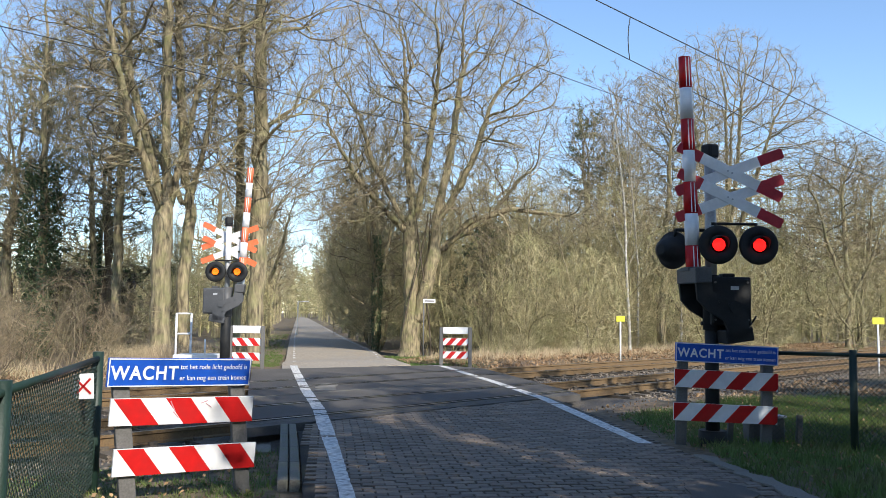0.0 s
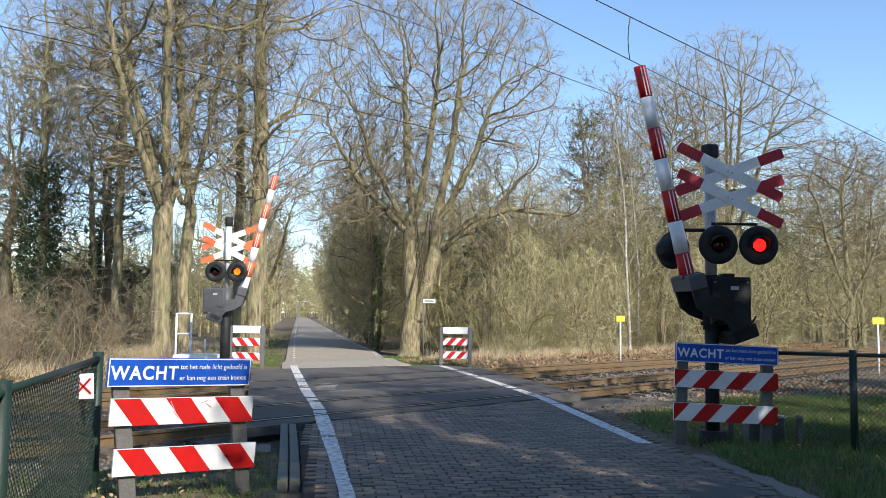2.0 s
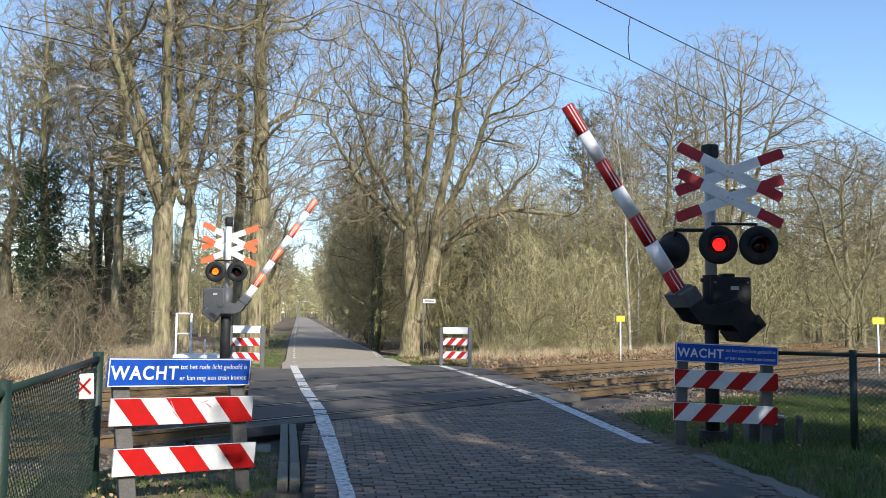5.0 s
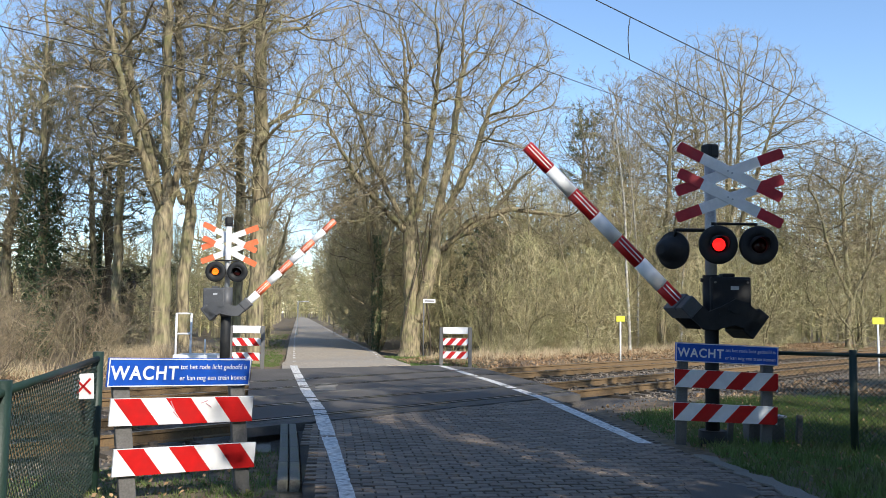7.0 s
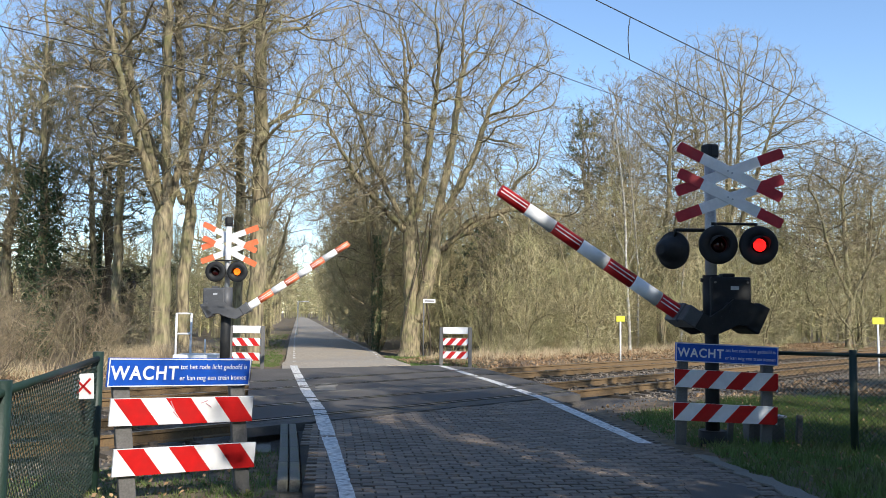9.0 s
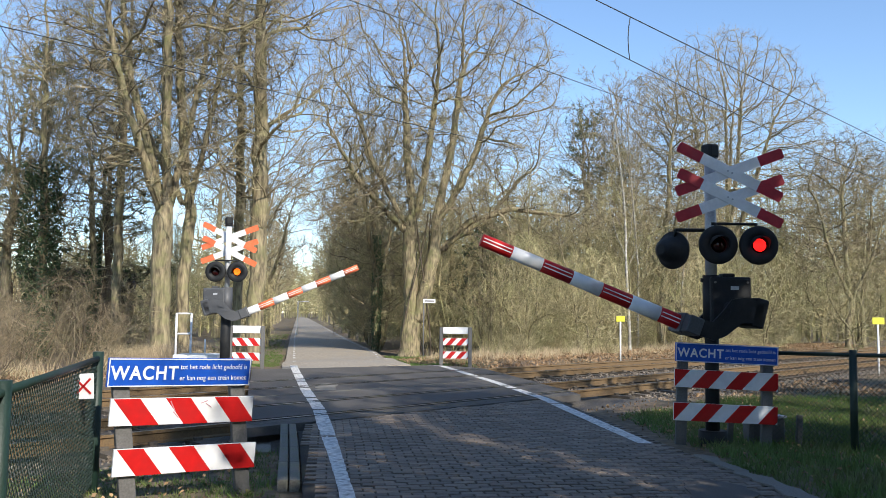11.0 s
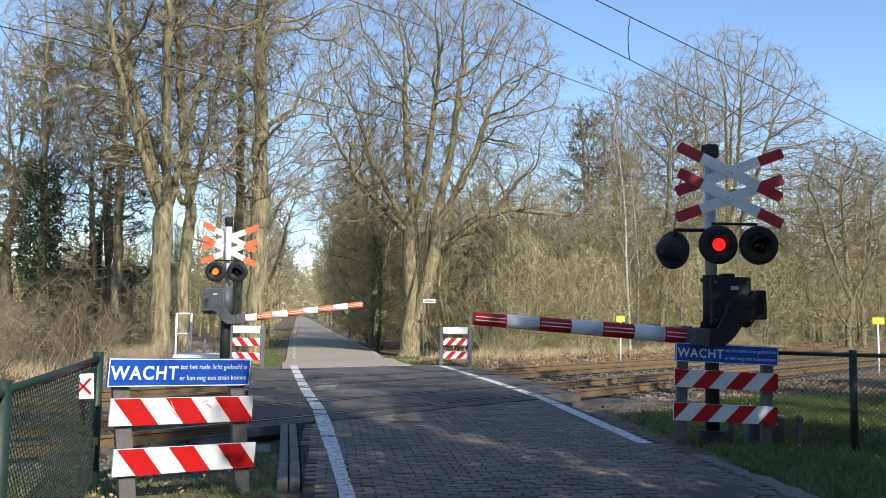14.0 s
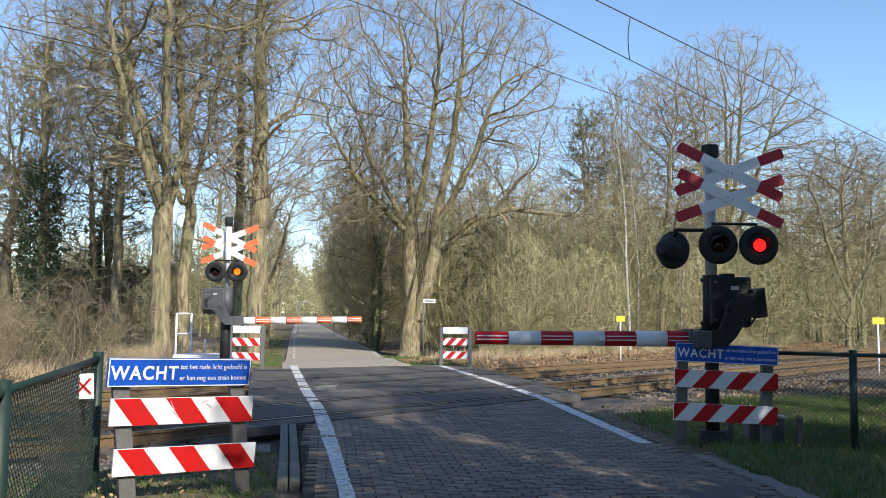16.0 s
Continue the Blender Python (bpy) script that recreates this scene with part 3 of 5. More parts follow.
for kind, x, y, turn, sc in ((bush_a, -3.6, 50, 0, 0.85), (bush_b, -4.3, 54, 90, 0.9), (bush_a, -5.2, 60, 200, 0.95), (bush_b, -0.6, 52, 30, 0.95), (bush_a, 2.2, 49, 140, 0.95), (bush_b, 4.6, 46, 260, 0.85), (bush_a, 6.6, 50, 50, 0.95),
                             (bush_b, 9.4, 48, 330, 0.9), (bush_a, 12.4, 53, 100, 0.95), (bush_b, 15.4, 48, 190, 0.75), (bush_a, 19.0, 50, 250, 0.72), (bush_b, 24.2, 54, 20, 0.75), (bush_a, -7.6, 74, 70, 1.0), (bush_b, -13.2, 40, 140, 0.6), (bush_b, 3.6, 37.5, 15, 0.5), (bush_a, 6.4, 36.5, 130, 0.46), (bush_b, 8.8, 40, 250, 0.55), (bush_a, 12.0, 39, 320, 0.5), (bush_b, 15.6, 41, 80, 0.5), (bush_a, 19.5, 40, 190, 0.5), (bush_a, -19.2, 44, 10, 0.55), (bush_a, -10.2, 43, 150, 0.5)):
    plant("bushy_tree", kind, x, y, turn, sc, "bushy leafless olive-brown small tree at the wood's edge")
# thin saplings that stand among the brushwood
SAPLING = dict(BIRCH, first=0.25, count=(11, 4, 3), angle=((28, 60), (25, 50), (22, 50)), len=(0.30, 0.5, 0.6), bend=(0.07, 0.14, 0.2), thin=0.008, tips=3, bole=1)
saplings = [tree_meshes(140 + k, SAPLING, ((0, 0.06 * (k - 1), 6.5, 0.055),), top=3) for k in range(3)]
rgs = random.Random(64)
for k in range(52):
    p = spot(rgs.uniform(-28.5, -21.5), rgs.uniform(-10, 8) if k < 26 else rgs.uniform(20, 48))
    if road_left(p.y) - 3.0 < p.x < road_right(p.y) + 4.0:
        continue
    plant("sapling", saplings[k % 3], p.x, p.y, rgs.uniform(0, 360), rgs.uniform(0.6, 1.15), "thin bare sapling among the brushwood", lean=(rgs.uniform(-5, 5), rgs.uniform(-6, 6)), group="saplings")
# unseen trees added behind the road's near end, which throw the shade over it
shade_a = tree_meshes(54, dict(CHEAP, count=(13, 7, 6), thin=0.03), ((0, 0, 17, 0.30),), top=3)
for kind, x, y, turn, sc in ((shade_a, 10.5, -1.5, 30, 0.85), (shade_a, 10.0, -5.0, 140, 1.0), (shade_a, 9.5, -11.0, 0, 1.0), (shade_a, 14.0, 5.5, 110, 0.9), (shade_a, -3.2, -5.0, 200, 0.85), (shade_a, -6.0, -2.5, 90, 0.9)):
    plant("tree", kind, x, y, turn, sc, BARE)
for y, turn in ((92, 10), (108, 80), (124, 150), (142, 220), (162, 290), (186, 40), (215, 100)):
    for x, more in ((road_left(y) - 4.0, 0), (road_right(y) + 3.6, 130)):
        plant("tree", shade_a, x, y, turn + more, 0.9 + 0.0008 * y, "bare avenue tree lining the far end of the lane")


def ivy_mesh(seed, height, r, leaves, size=0.10, top_r=None):
    rg = random.Random(seed)
    w = Wood()
    for _ in range(leaves):
        t = rg.random()
        rad = (r + ((top_r if top_r is not None else r) - r) * t) * (0.6 + 0.4 * rg.random()) * (0.8 + 0.4 * noise.noise((t * 5, seed, 0)))
        a = rg.uniform(0, 6.283)
        w.leaf(Vector((math.cos(a) * rad, math.sin(a) * rad, t * height)), size * rg.uniform(0.7, 1.3), rg)
    return w.mesh("ivy", M_IVY, False)


def clad_tree(meshes, x, y, turn, sc, ivy, label):
    t = plant("ivy_clad_tree", meshes, x, y, turn, sc, label)
    part("ivy", ivy, None, t, "dark green ivy leaves")
    return t


ivy_a = ivy_mesh(4, 9.0, 0.9, 5200, 0.15, 1.3)
ivy_b = ivy_mesh(6, 8.0, 0.42, 2600, 0.12, 0.5)
clad_tree(tall_b, -16.7, 35, 15, 0.9, ivy_a, "bare tree thickly clad with dark green ivy")
clad_tree(far_b, -15.2, 37, 95, 0.75, ivy_b, "bare tree with ivy climbing its trunk")
clad_tree(far_b, -3.6, 46.5, 50, 0.8, ivy_b, "roadside tree with ivy climbing its dark trunk")


def evergreen_meshes(seed, height, r):
    rg = random.Random(seed)
    trunk, crown = Wood(), Wood()
    trunk.tube([Vector((0, 0, -0.2)), Vector((0.05, 0, height * 0.5)), Vector((0, 0.05, height * 0.95))], [0.2, 0.13, 0.03], 8)
    for _ in range(150):
        t = rg.uniform(0.05, 1.0)
        a, q = rg.uniform(0, 6.283), r * (1.1 - 0.75 * t) * math.sqrt(rg.random())
        c = Vector((math.cos(a) * q, math.sin(a) * q, t * height))
        for _ in range(42):
            crown.leaf(c + Vector((rg.gauss(0, 0.3), rg.gauss(0, 0.3), rg.gauss(0, 0.25))), rg.uniform(0.13, 0.24), rg)
    return trunk.mesh("trunk", M_BARKDARK), crown.mesh("crown", M_IVY, False)


# unseen evergreens, added and sized to shade the near signal, road and verge
shade_holly = evergreen_meshes(91, 8.5, 2.0)
for x, y, turn, sc in ((5.9, 3.4, 0, 0.72), (7.3, 3.9, 80, 1.12), (9.2, 4.4, 160, 0.78), (4.5, -0.4, 230, 1.25), (7.6, 0.8, 300, 1.15), (14.0, 7.2, 20, 1.1), (17.0, 9.6, 200, 1.2), (-1.8, -3.6, 50, 0.9), (-4.2, -2.6, 120, 0.95), (-6.6, -1.8, 190, 0.9)):
    plant("shade_evergreen", shade_holly, x, y, turn, sc, "dense dark green evergreen tree added out of view to cast shade")


def pine_meshes(seed, height, r, lo, spread):
    rg = random.Random(seed)
    trunk, crown = Wood(), Wood()
    pts = [Vector((rg.gauss(0, 0.05) * k, rg.gauss(0, 0.05) * k, height * k / 8 - 0.1)) for k in range(9)]
    trunk.tube(pts, [r * (1 - 0.085 * k) for k in range(9)], 8)
    for _ in range(46):
        t = lo + (1 - lo) * rg.random()
        at = pts[min(7, int(t * 8))].lerp(pts[min(8, int(t * 8) + 1)], t * 8 % 1)
        d = Vector((rg.gauss(0, 1), rg.gauss(0, 1), rg.uniform(0.0, 0.7))).normalized()
        ln = spread * rg.uniform(0.5, 1.0) * (1.25 - 0.7 * (t - lo) / (1 - lo))
        end = at + d * ln
        trunk.tube([at, at.lerp(end, 0.5) - Vector((0, 0, 0.1)), end], [0.04, 0.025, 0.012], 4)
        for _ in range(9):
            q = at.lerp(end, rg.uniform(0.35, 1.05)) + Vector((rg.gauss(0, 0.2), rg.gauss(0, 0.2), rg.gauss(0.05, 0.12)))
            for _ in range(12):
                crown.spike(q, q + Vector((rg.gauss(0, 1), rg.gauss(0, 1), rg.gauss(0.3, 0.8))).normalized() * rg.uniform(0.15, 0.32), 0.018)
    return trunk.mesh("trunk", M_BARKDARK), crown.mesh("crown", M_NEEDLE, False)


pine_a = pine_meshes(70, 15.5, 0.19, 0.62, 2.6)
pine_b = pine_meshes(73, 8.0, 0.16, 0.2, 2.6)
# the last two pines stand unseen behind the camera, added to shade the verge
for x, y, turn, sc in ((-15.2, 38.5, 0, 0.92), (-19.4, 41, 70, 0.95), (10.2, 60, 140, 1.05), (13.0, 64, 200, 0.95), (-1.0, -4.0, 30, 0.9), (-3.6, -2.5, 100, 0.85)):
    plant("pine_tree", pine_a, x, y, turn, sc, "tall pine with a dark bare trunk and sparse crown")
for x, y, turn, sc in ((3.2, 50, 0, 0.8), (5.0, 53, 80, 0.85), (-15.4, 39, 40, 1.2), (-20.5, 40, 160, 1.1), (7.0, 56, 220, 0.95), (13.5, 52, 300, 0.7), (2.2, 46.5, 120, 0.85), (4.4, 47.5, 250, 0.8)):
    plant("pine_tree", pine_b, x, y, turn, sc, "young bushy dark green pine in the thicket")


# ---- thicket ----
def shrub_mesh(seed, height, spread, stems, twigs=8, subs=3):
    rg = random.Random(seed)
    w = Wood()
    for _ in range(stems):
        a, q = rg.uniform(0, 6.283), spread * math.sqrt(rg.random()) * 0.5
        p = Vector((math.cos(a) * q, math.sin(a) * q, -0.1))
        d = Vector((math.cos(a) * 0.35 + rg.gauss(0, 0.22), math.sin(a) * 0.35 + rg.gauss(0, 0.22), 1)).normalized()
        h = height * rg.uniform(0.5, 1.0)
        pts, radii = [p], [0.016]
        for k in range(3):
            d = (d + Vector((rg.gauss(0, 0.2), rg.gauss(0, 0.2), rg.gauss(0, 0.06)))).normalized()
            p = p + d * h / 3
            pts.append(p.copy())
            radii.append(0.016 * (1 - (k + 1) / 3.5))
        w.tube(pts, radii, 3)
        for _ in range(twigs):
            t = rg.uniform(0.12, 0.98) * 3
            i = min(2, int(t))
            at = pts[i].lerp(pts[i + 1], t - i)
            dd = way_off(rg, (pts[i + 1] - pts[i]).normalized(), radians(rg.uniform(25, 80)))
            ln = h * rg.uniform(0.12, 0.36)
            end_p = at + (dd + Vector((rg.gauss(0, 0.2), rg.gauss(0, 0.2), 0.1))) * ln
            w.whip(at, end_p, 0.010)
            for _ in range(subs):
                b0 = at.lerp(end_p, rg.uniform(0.2, 0.85))
                w.whip(b0, b0 + way_off(rg, dd, radians(rg.uniform(25, 75))) * ln * rg.uniform(0.35, 0.75), 0.0075)
    return w.mesh("shrub", M_BUSH, False)


shrubs = [shrub_mesh(60 + k, 4.6, 3.0, 38, 9, 4) for k in range(6)]
low = [shrub_mesh(80 + k, 1.7, 2.2, 40, 5, 2) for k in range(3)]
rng = random.Random(5)


def thicket(s0, s1, w0, w1, n, kinds, sc, label, material=None):
    for _ in range(n):
        p = spot(rng.uniform(s0, s1), rng.uniform(w0, w1))
        if road_left(p.y) - (5.5 if p.y < 40 else 7.5) < p.x < road_right(p.y) + 4.6 or abs(p.x) > 0.62 * p.y + 3:
            continue
        if abs(p.x + 1.0) < 3.2 and p.y < 44:
            continue
        k = rng.uniform(*sc)
        ob = new("shrub", rng.choice(kinds))
        ob.matrix_basis = pose(p.x, p.y, ground_z(p.x, p.y), 0, 0, rng.uniform(0, 360)) @ Matrix.Diagonal((k * 1.1, k * 1.1, k, 1))
        if material:
            ob.material_slots[0].link = "OBJECT"
            ob.material_slots[0].material = material
        tagged(ob, label, "shrub", "woodland thicket")


thicket(-29, -23.5, 20, 58, 40, shrubs, (0.55, 0.95), "dense leafless olive-brown shrub at the wood's edge")
thicket(-38, -29, 18, 66, 34, shrubs, (0.9, 1.3), "tall leafless olive-brown shrub in the wood")
thicket(-50, -38, 16, 74, 16, shrubs, (1.2, 1.7), "tall leafless olive-brown shrub in the wood")
thicket(-29, -22.5, -12, 9.5, 32, shrubs, (0.5, 0.85), "dense leafless brown shrub at the wood's edge", M_BRUSH)
thicket(-46, -29, -12, 20, 46, shrubs, (0.6, 0.95), "leafless brown shrub among tree trunks", M_BRUSH)
thicket(-23.0, -19.5, 22, 58, 36, low, (0.4, 0.8), "low dry brown brushwood beside the railway")
thicket(-22.5, -19.5, -12, 8, 30, low, (0.5, 1.0), "low dry brown brushwood beside the railway", M_BRUSH)
# hedge along both sides of the lane
for y in range(62, 140, 5):
    for side in (-1, 1):
        x = road_left(y) - 8.0 - rng.uniform(0, 3.5) if side < 0 else road_right(y) + 5.0 + rng.uniform(0, 2.5)
        ob = new("shrub", rng.choice(shrubs))
        k = rng.uniform(0.7, 1.0) * (1.2 if side > 0 else 0.6)
        ob.matrix_basis = pose(x, y, ground_z(x, y), 0, 0, rng.uniform(0, 360)) @ Matrix.Diagonal((k, k, k, 1))
        tagged(ob, "leafless brown shrub beside the straight lane", "shrub", "woodland thicket")


def far_wood():
    rg = random.Random(23)
    w = Wood()
    for k in range(2200):
        y = 66 + 110 * rg.random() ** 1.4 if k < 1600 else rg.uniform(180, 420)
        x = rg.uniform(-0.62, 0.62) * y if k < 1600 else rg.uniform(-0.4, 0.2) * y
        gap = 4.5 if y < 180 else 1.2
        if k >= 1950:
            y = rg.uniform(300, 425)
            x = road_left(y) + rg.uniform(-24, 28)
        elif road_left(y) - gap < x < road_right(y) + gap and y < 330:
            continue
        z = drop(x, y)
        h = rg.uniform(12, 22) if k >= 1600 else rg.uniform(4, 10) if x < -0.2 * y else rg.uniform(7, 15)
        foot, head = Vector((x, y, z)), Vector((x + rg.gauss(0, 0.6), y, z + h))
        w.tube([foot, head], [rg.uniform(0.06, 0.16), 0.02], 3)
        for _ in range(38):
            t = rg.uniform(0.08, 1.0)
            at = foot.lerp(head, t)
            d = Vector((rg.gauss(0, 1), rg.gauss(0, 0.6), rg.uniform(0.0, 1.0))).normalized()
            w.spike(at, at + d * h * rg.uniform(0.08, 0.28), 0.024 + 0.0003 * y)
    tagged(new("far_wood", w.mesh("far_wood", M_BUSH, False)), "distant bare grey-brown woodland", "woodland", kind="stuff")


far_wood()


# ---- railway ----
def rail_mesh(length):
    prof = [(-0.035, 0), (0.035, 0), (0.035, -0.035), (0.009, -0.05), (0.009, -0.13), (0.07, -0.145), (0.07, -0.16), (-0.07, -0.16), (-0.07, -0.145), (-0.009, -0.13), (-0.009, -0.05), (-0.035, -0.035)]
    n, segs = len(prof), 60
    verts = [(length * j / segs, u, v) for j in range(segs + 1) for u, v in prof]
    faces = [(j * n + i, j * n + (i + 1) % n, (j + 1) * n + (i + 1) % n, (j + 1) * n + i) for j in range(segs) for i in range(n)]
    me = raw("rail", verts, faces, M_RUST)
    me.materials.append(M_RAILTOP)
    for k, f in enumerate(me.polygons):
        f.material_index = 1 if k % n == 0 else 0
    return me


RAIL_TURN = math.degrees(math.atan2(ALONG.y, ALONG.x))
rail_me = rail_mesh(260)
for s in RAILS:
    p = spot(s, -60, 0.005)
    tagged(part("rail", rail_me, None, m=pose(*p, 0, 0, RAIL_TURN)), "rusty steel rail with a worn head", "rail", "rails")


# dark strips laid on the deck stand in for the shaded flangeway grooves
def groove():
    for s in RAILS:
        bm = B()
        for off in (-0.075, 0.075):
            ws = [w for w in np.arange(0, 40, 0.1) if wide_left((spot(s + off, w)).y) < spot(s + off, w).x < wide_right(spot(s + off, w).y)]
            c = spot(s + off, (ws[0] + ws[-1]) / 2, 0.006)
            box(bm, (ws[-1] - ws[0], 0.042, 0.006), c, (0, 0, RAIL_TURN))
        ob = part("flangeway", bm, M_JOINT)
        tagged(ob, "dark strip standing in for the shadowed groove beside a rail", "flangeway", kind="structure")


groove()
bm = B()
box(bm, (0.22, 2.5, 0.14), (0, 0, -0.07))
for q in (-0.75, 0.75):
    for e in (-0.11, 0.11):
        box(bm, (0.11, 0.06, 0.04), (0, q + e, 0.02))
sleeper_me = mesh_of("sleeper", bm, M_SLEEPER)
for s in (-10.785, -14.825):
    for k in range(100):
        w = -14 + 0.62 * k
        p = spot(s, w)
        if wide_left(p.y) - 0.6 < p.x < wide_right(p.y) + 0.6:
            continue
        tagged(part("sleeper", sleeper_me, None, m=pose(p.x, p.y, -0.165, 0, 0, RAIL_TURN)), "weathered concrete railway sleeper in ballast", "sleeper", "railway sleepers")


def ballast():
    rg = random.Random(17)
    verts, faces = [], []
    quad = [(0, 2, 4), (2, 1, 4), (1, 3, 4), (3, 0, 4), (2, 0, 5), (1, 2, 5), (3, 1, 5), (0, 3, 5)]
    for _ in range(29000):
        s = rg.uniform(-17.6, -7.4)
        w = rg.uniform(-9, 12) if rg.random() < 0.42 else 16 + 34 * rg.random() ** 1.5
        p = spot(s, w)
        if wide_left(p.y) - 0.05 < p.x < wide_right(p.y) + 0.05:
            continue
        k = rg.uniform(0.018, 0.04)
        if min(abs(s - q) for q in RAILS) < 0.09 + k:
            continue
        z = -0.225 - 0.08 * smooth(1.5, 2.6, min(abs(s + 10.785), abs(s + 14.825))) + rg.uniform(-0.02, 0.05)
        if s > -8.5:
            z = max(z, ground_z(p.x, p.y) + 0.015)
        m = Euler((rg.uniform(0, 6), rg.uniform(0, 6), rg.uniform(0, 6))).to_matrix()
        b = len(verts)
        for v in ((1, 0, 0), (-1, 0, 0), (0, 1, 0), (0, -1, 0), (0, 0, 1), (0, 0, -1)):
            q = m @ (Vector(v) * k * rg.uniform(0.7, 1.25))
            verts.append((p.x + q.x, p.y + q.y, z + q.z))
        faces += [tuple(b + i for i in f) for f in quad]
    tagged(new("ballast", raw("ballast", verts, faces, M_STONE)), "grey-brown crushed stone ballast between the rails", "ballast", kind="stuff")
    verts, faces = [], []
    for j in range(81):
        w = -60 + 3.2 * j
        for s, z in ((-18.0, -0.36), (-16.9, -0.22), (-8.9, -0.22), (-7.9, -0.36)):
            verts.append(spot(s, w, z))
    for j in range(80):
        for i in range(3):
            a = j * 4 + i
            faces.append((a, a + 1, a + 5, a + 4))
    tagged(new("ballast_bed", raw("ballast_bed", verts, faces, M_BED)), "dark gravel bed under the two railway tracks", "track bed", kind="structure")


ballast()


# ---- overhead wires ----
def wire(name, pts, r, label):
    bm = B()
    for a, b in zip(pts, pts[1:]):
        rod(bm, a, b, r, sides=6)
    ob = part(name, bm, M_WIRE)
    return tagged(ob, label, "overhead wire", kind="structure")


def sag(s, w0, w1, z0, low_by, n=14):
    return [spot(s, w0 + (w1 - w0) * k / n, z0 - low_by * 4 * (k / n) * (1 - k / n)) for k in range(n + 1)]


wire("contact_wire", sag(-10.8, -40, 110, 6.75, 0.0), 0.008, "thin black overhead contact wire above the track")
wire("messenger_wire", sag(-10.8, -40, 110, 8.85, 0.0), 0.015, "black overhead messenger wire above the track")
wire("auxiliary_wire", [spot(-10.8, w, 8.56 - 0.0447 * w) for w in (-10, 0, 10, 20, 30)] + [spot(-10.8, 45, 7.1), spot(-10.8, 110, 7.0)], 0.013, "black auxiliary overhead wire above the track")
wire("dropper", [spot(-10.8, w, z) for w, z in ((17.8, 8.83), (17.74, 8.6), (17.70, 8.3), (17.72, 8.0), (17.78, 7.78))], 0.012, "short vertical dropper between the overhead wires")
wire("contact_wire", sag(-14.8, -40, 110, 6.15, 0.0), 0.009, "black overhead contact wire above the second track")


# ---- warning fence with a blue sign ----
M_SCUFF = mat("rubbed_mark", (0.42, 0.20, 0.24), (0.50, 0.32, 0.36), 0.7, grain=60, patch=9, bump=0.1)


def stripes(w, h, z, lean_right, red_first, step):
    """The outlines of the slanting red bands on a board."""
    slope = 0.19 if lean_right else -0.165
    first = -w / 2 + (0.0 if lean_right else 0.02) + abs(slope) / 2
    edges = [-w / 2 - 1.0] + [first + step * k for k in range(int(w / step) + 1)] + [w / 2 + 1.0]

    def clip(poly, keep):
        out = []
        for (ax, az), (bx, bz) in zip(poly, poly[1:] + poly[:1]):
            ia, ib = keep * ax >= -w / 2, keep * bx >= -w / 2
            if ia:
                out.append((ax, az))
            if ia != ib:
                t = (-w / 2 * keep - ax) / (bx - ax)
                out.append((-w / 2 * keep, az + (bz - az) * t))
        return out

    for k, (a, e) in enumerate(zip(edges, edges[1:])):
        if (k % 2 == 0) != red_first:
            continue
        poly = clip([(a - slope / 2, -h / 2), (e - slope / 2, -h / 2), (e + slope / 2, h / 2), (a + slope / 2, h / 2)], 1)
        poly = clip(poly, -1) if poly else poly
        if len(poly) > 2:
            yield [(x, z + v) for x, v in poly]


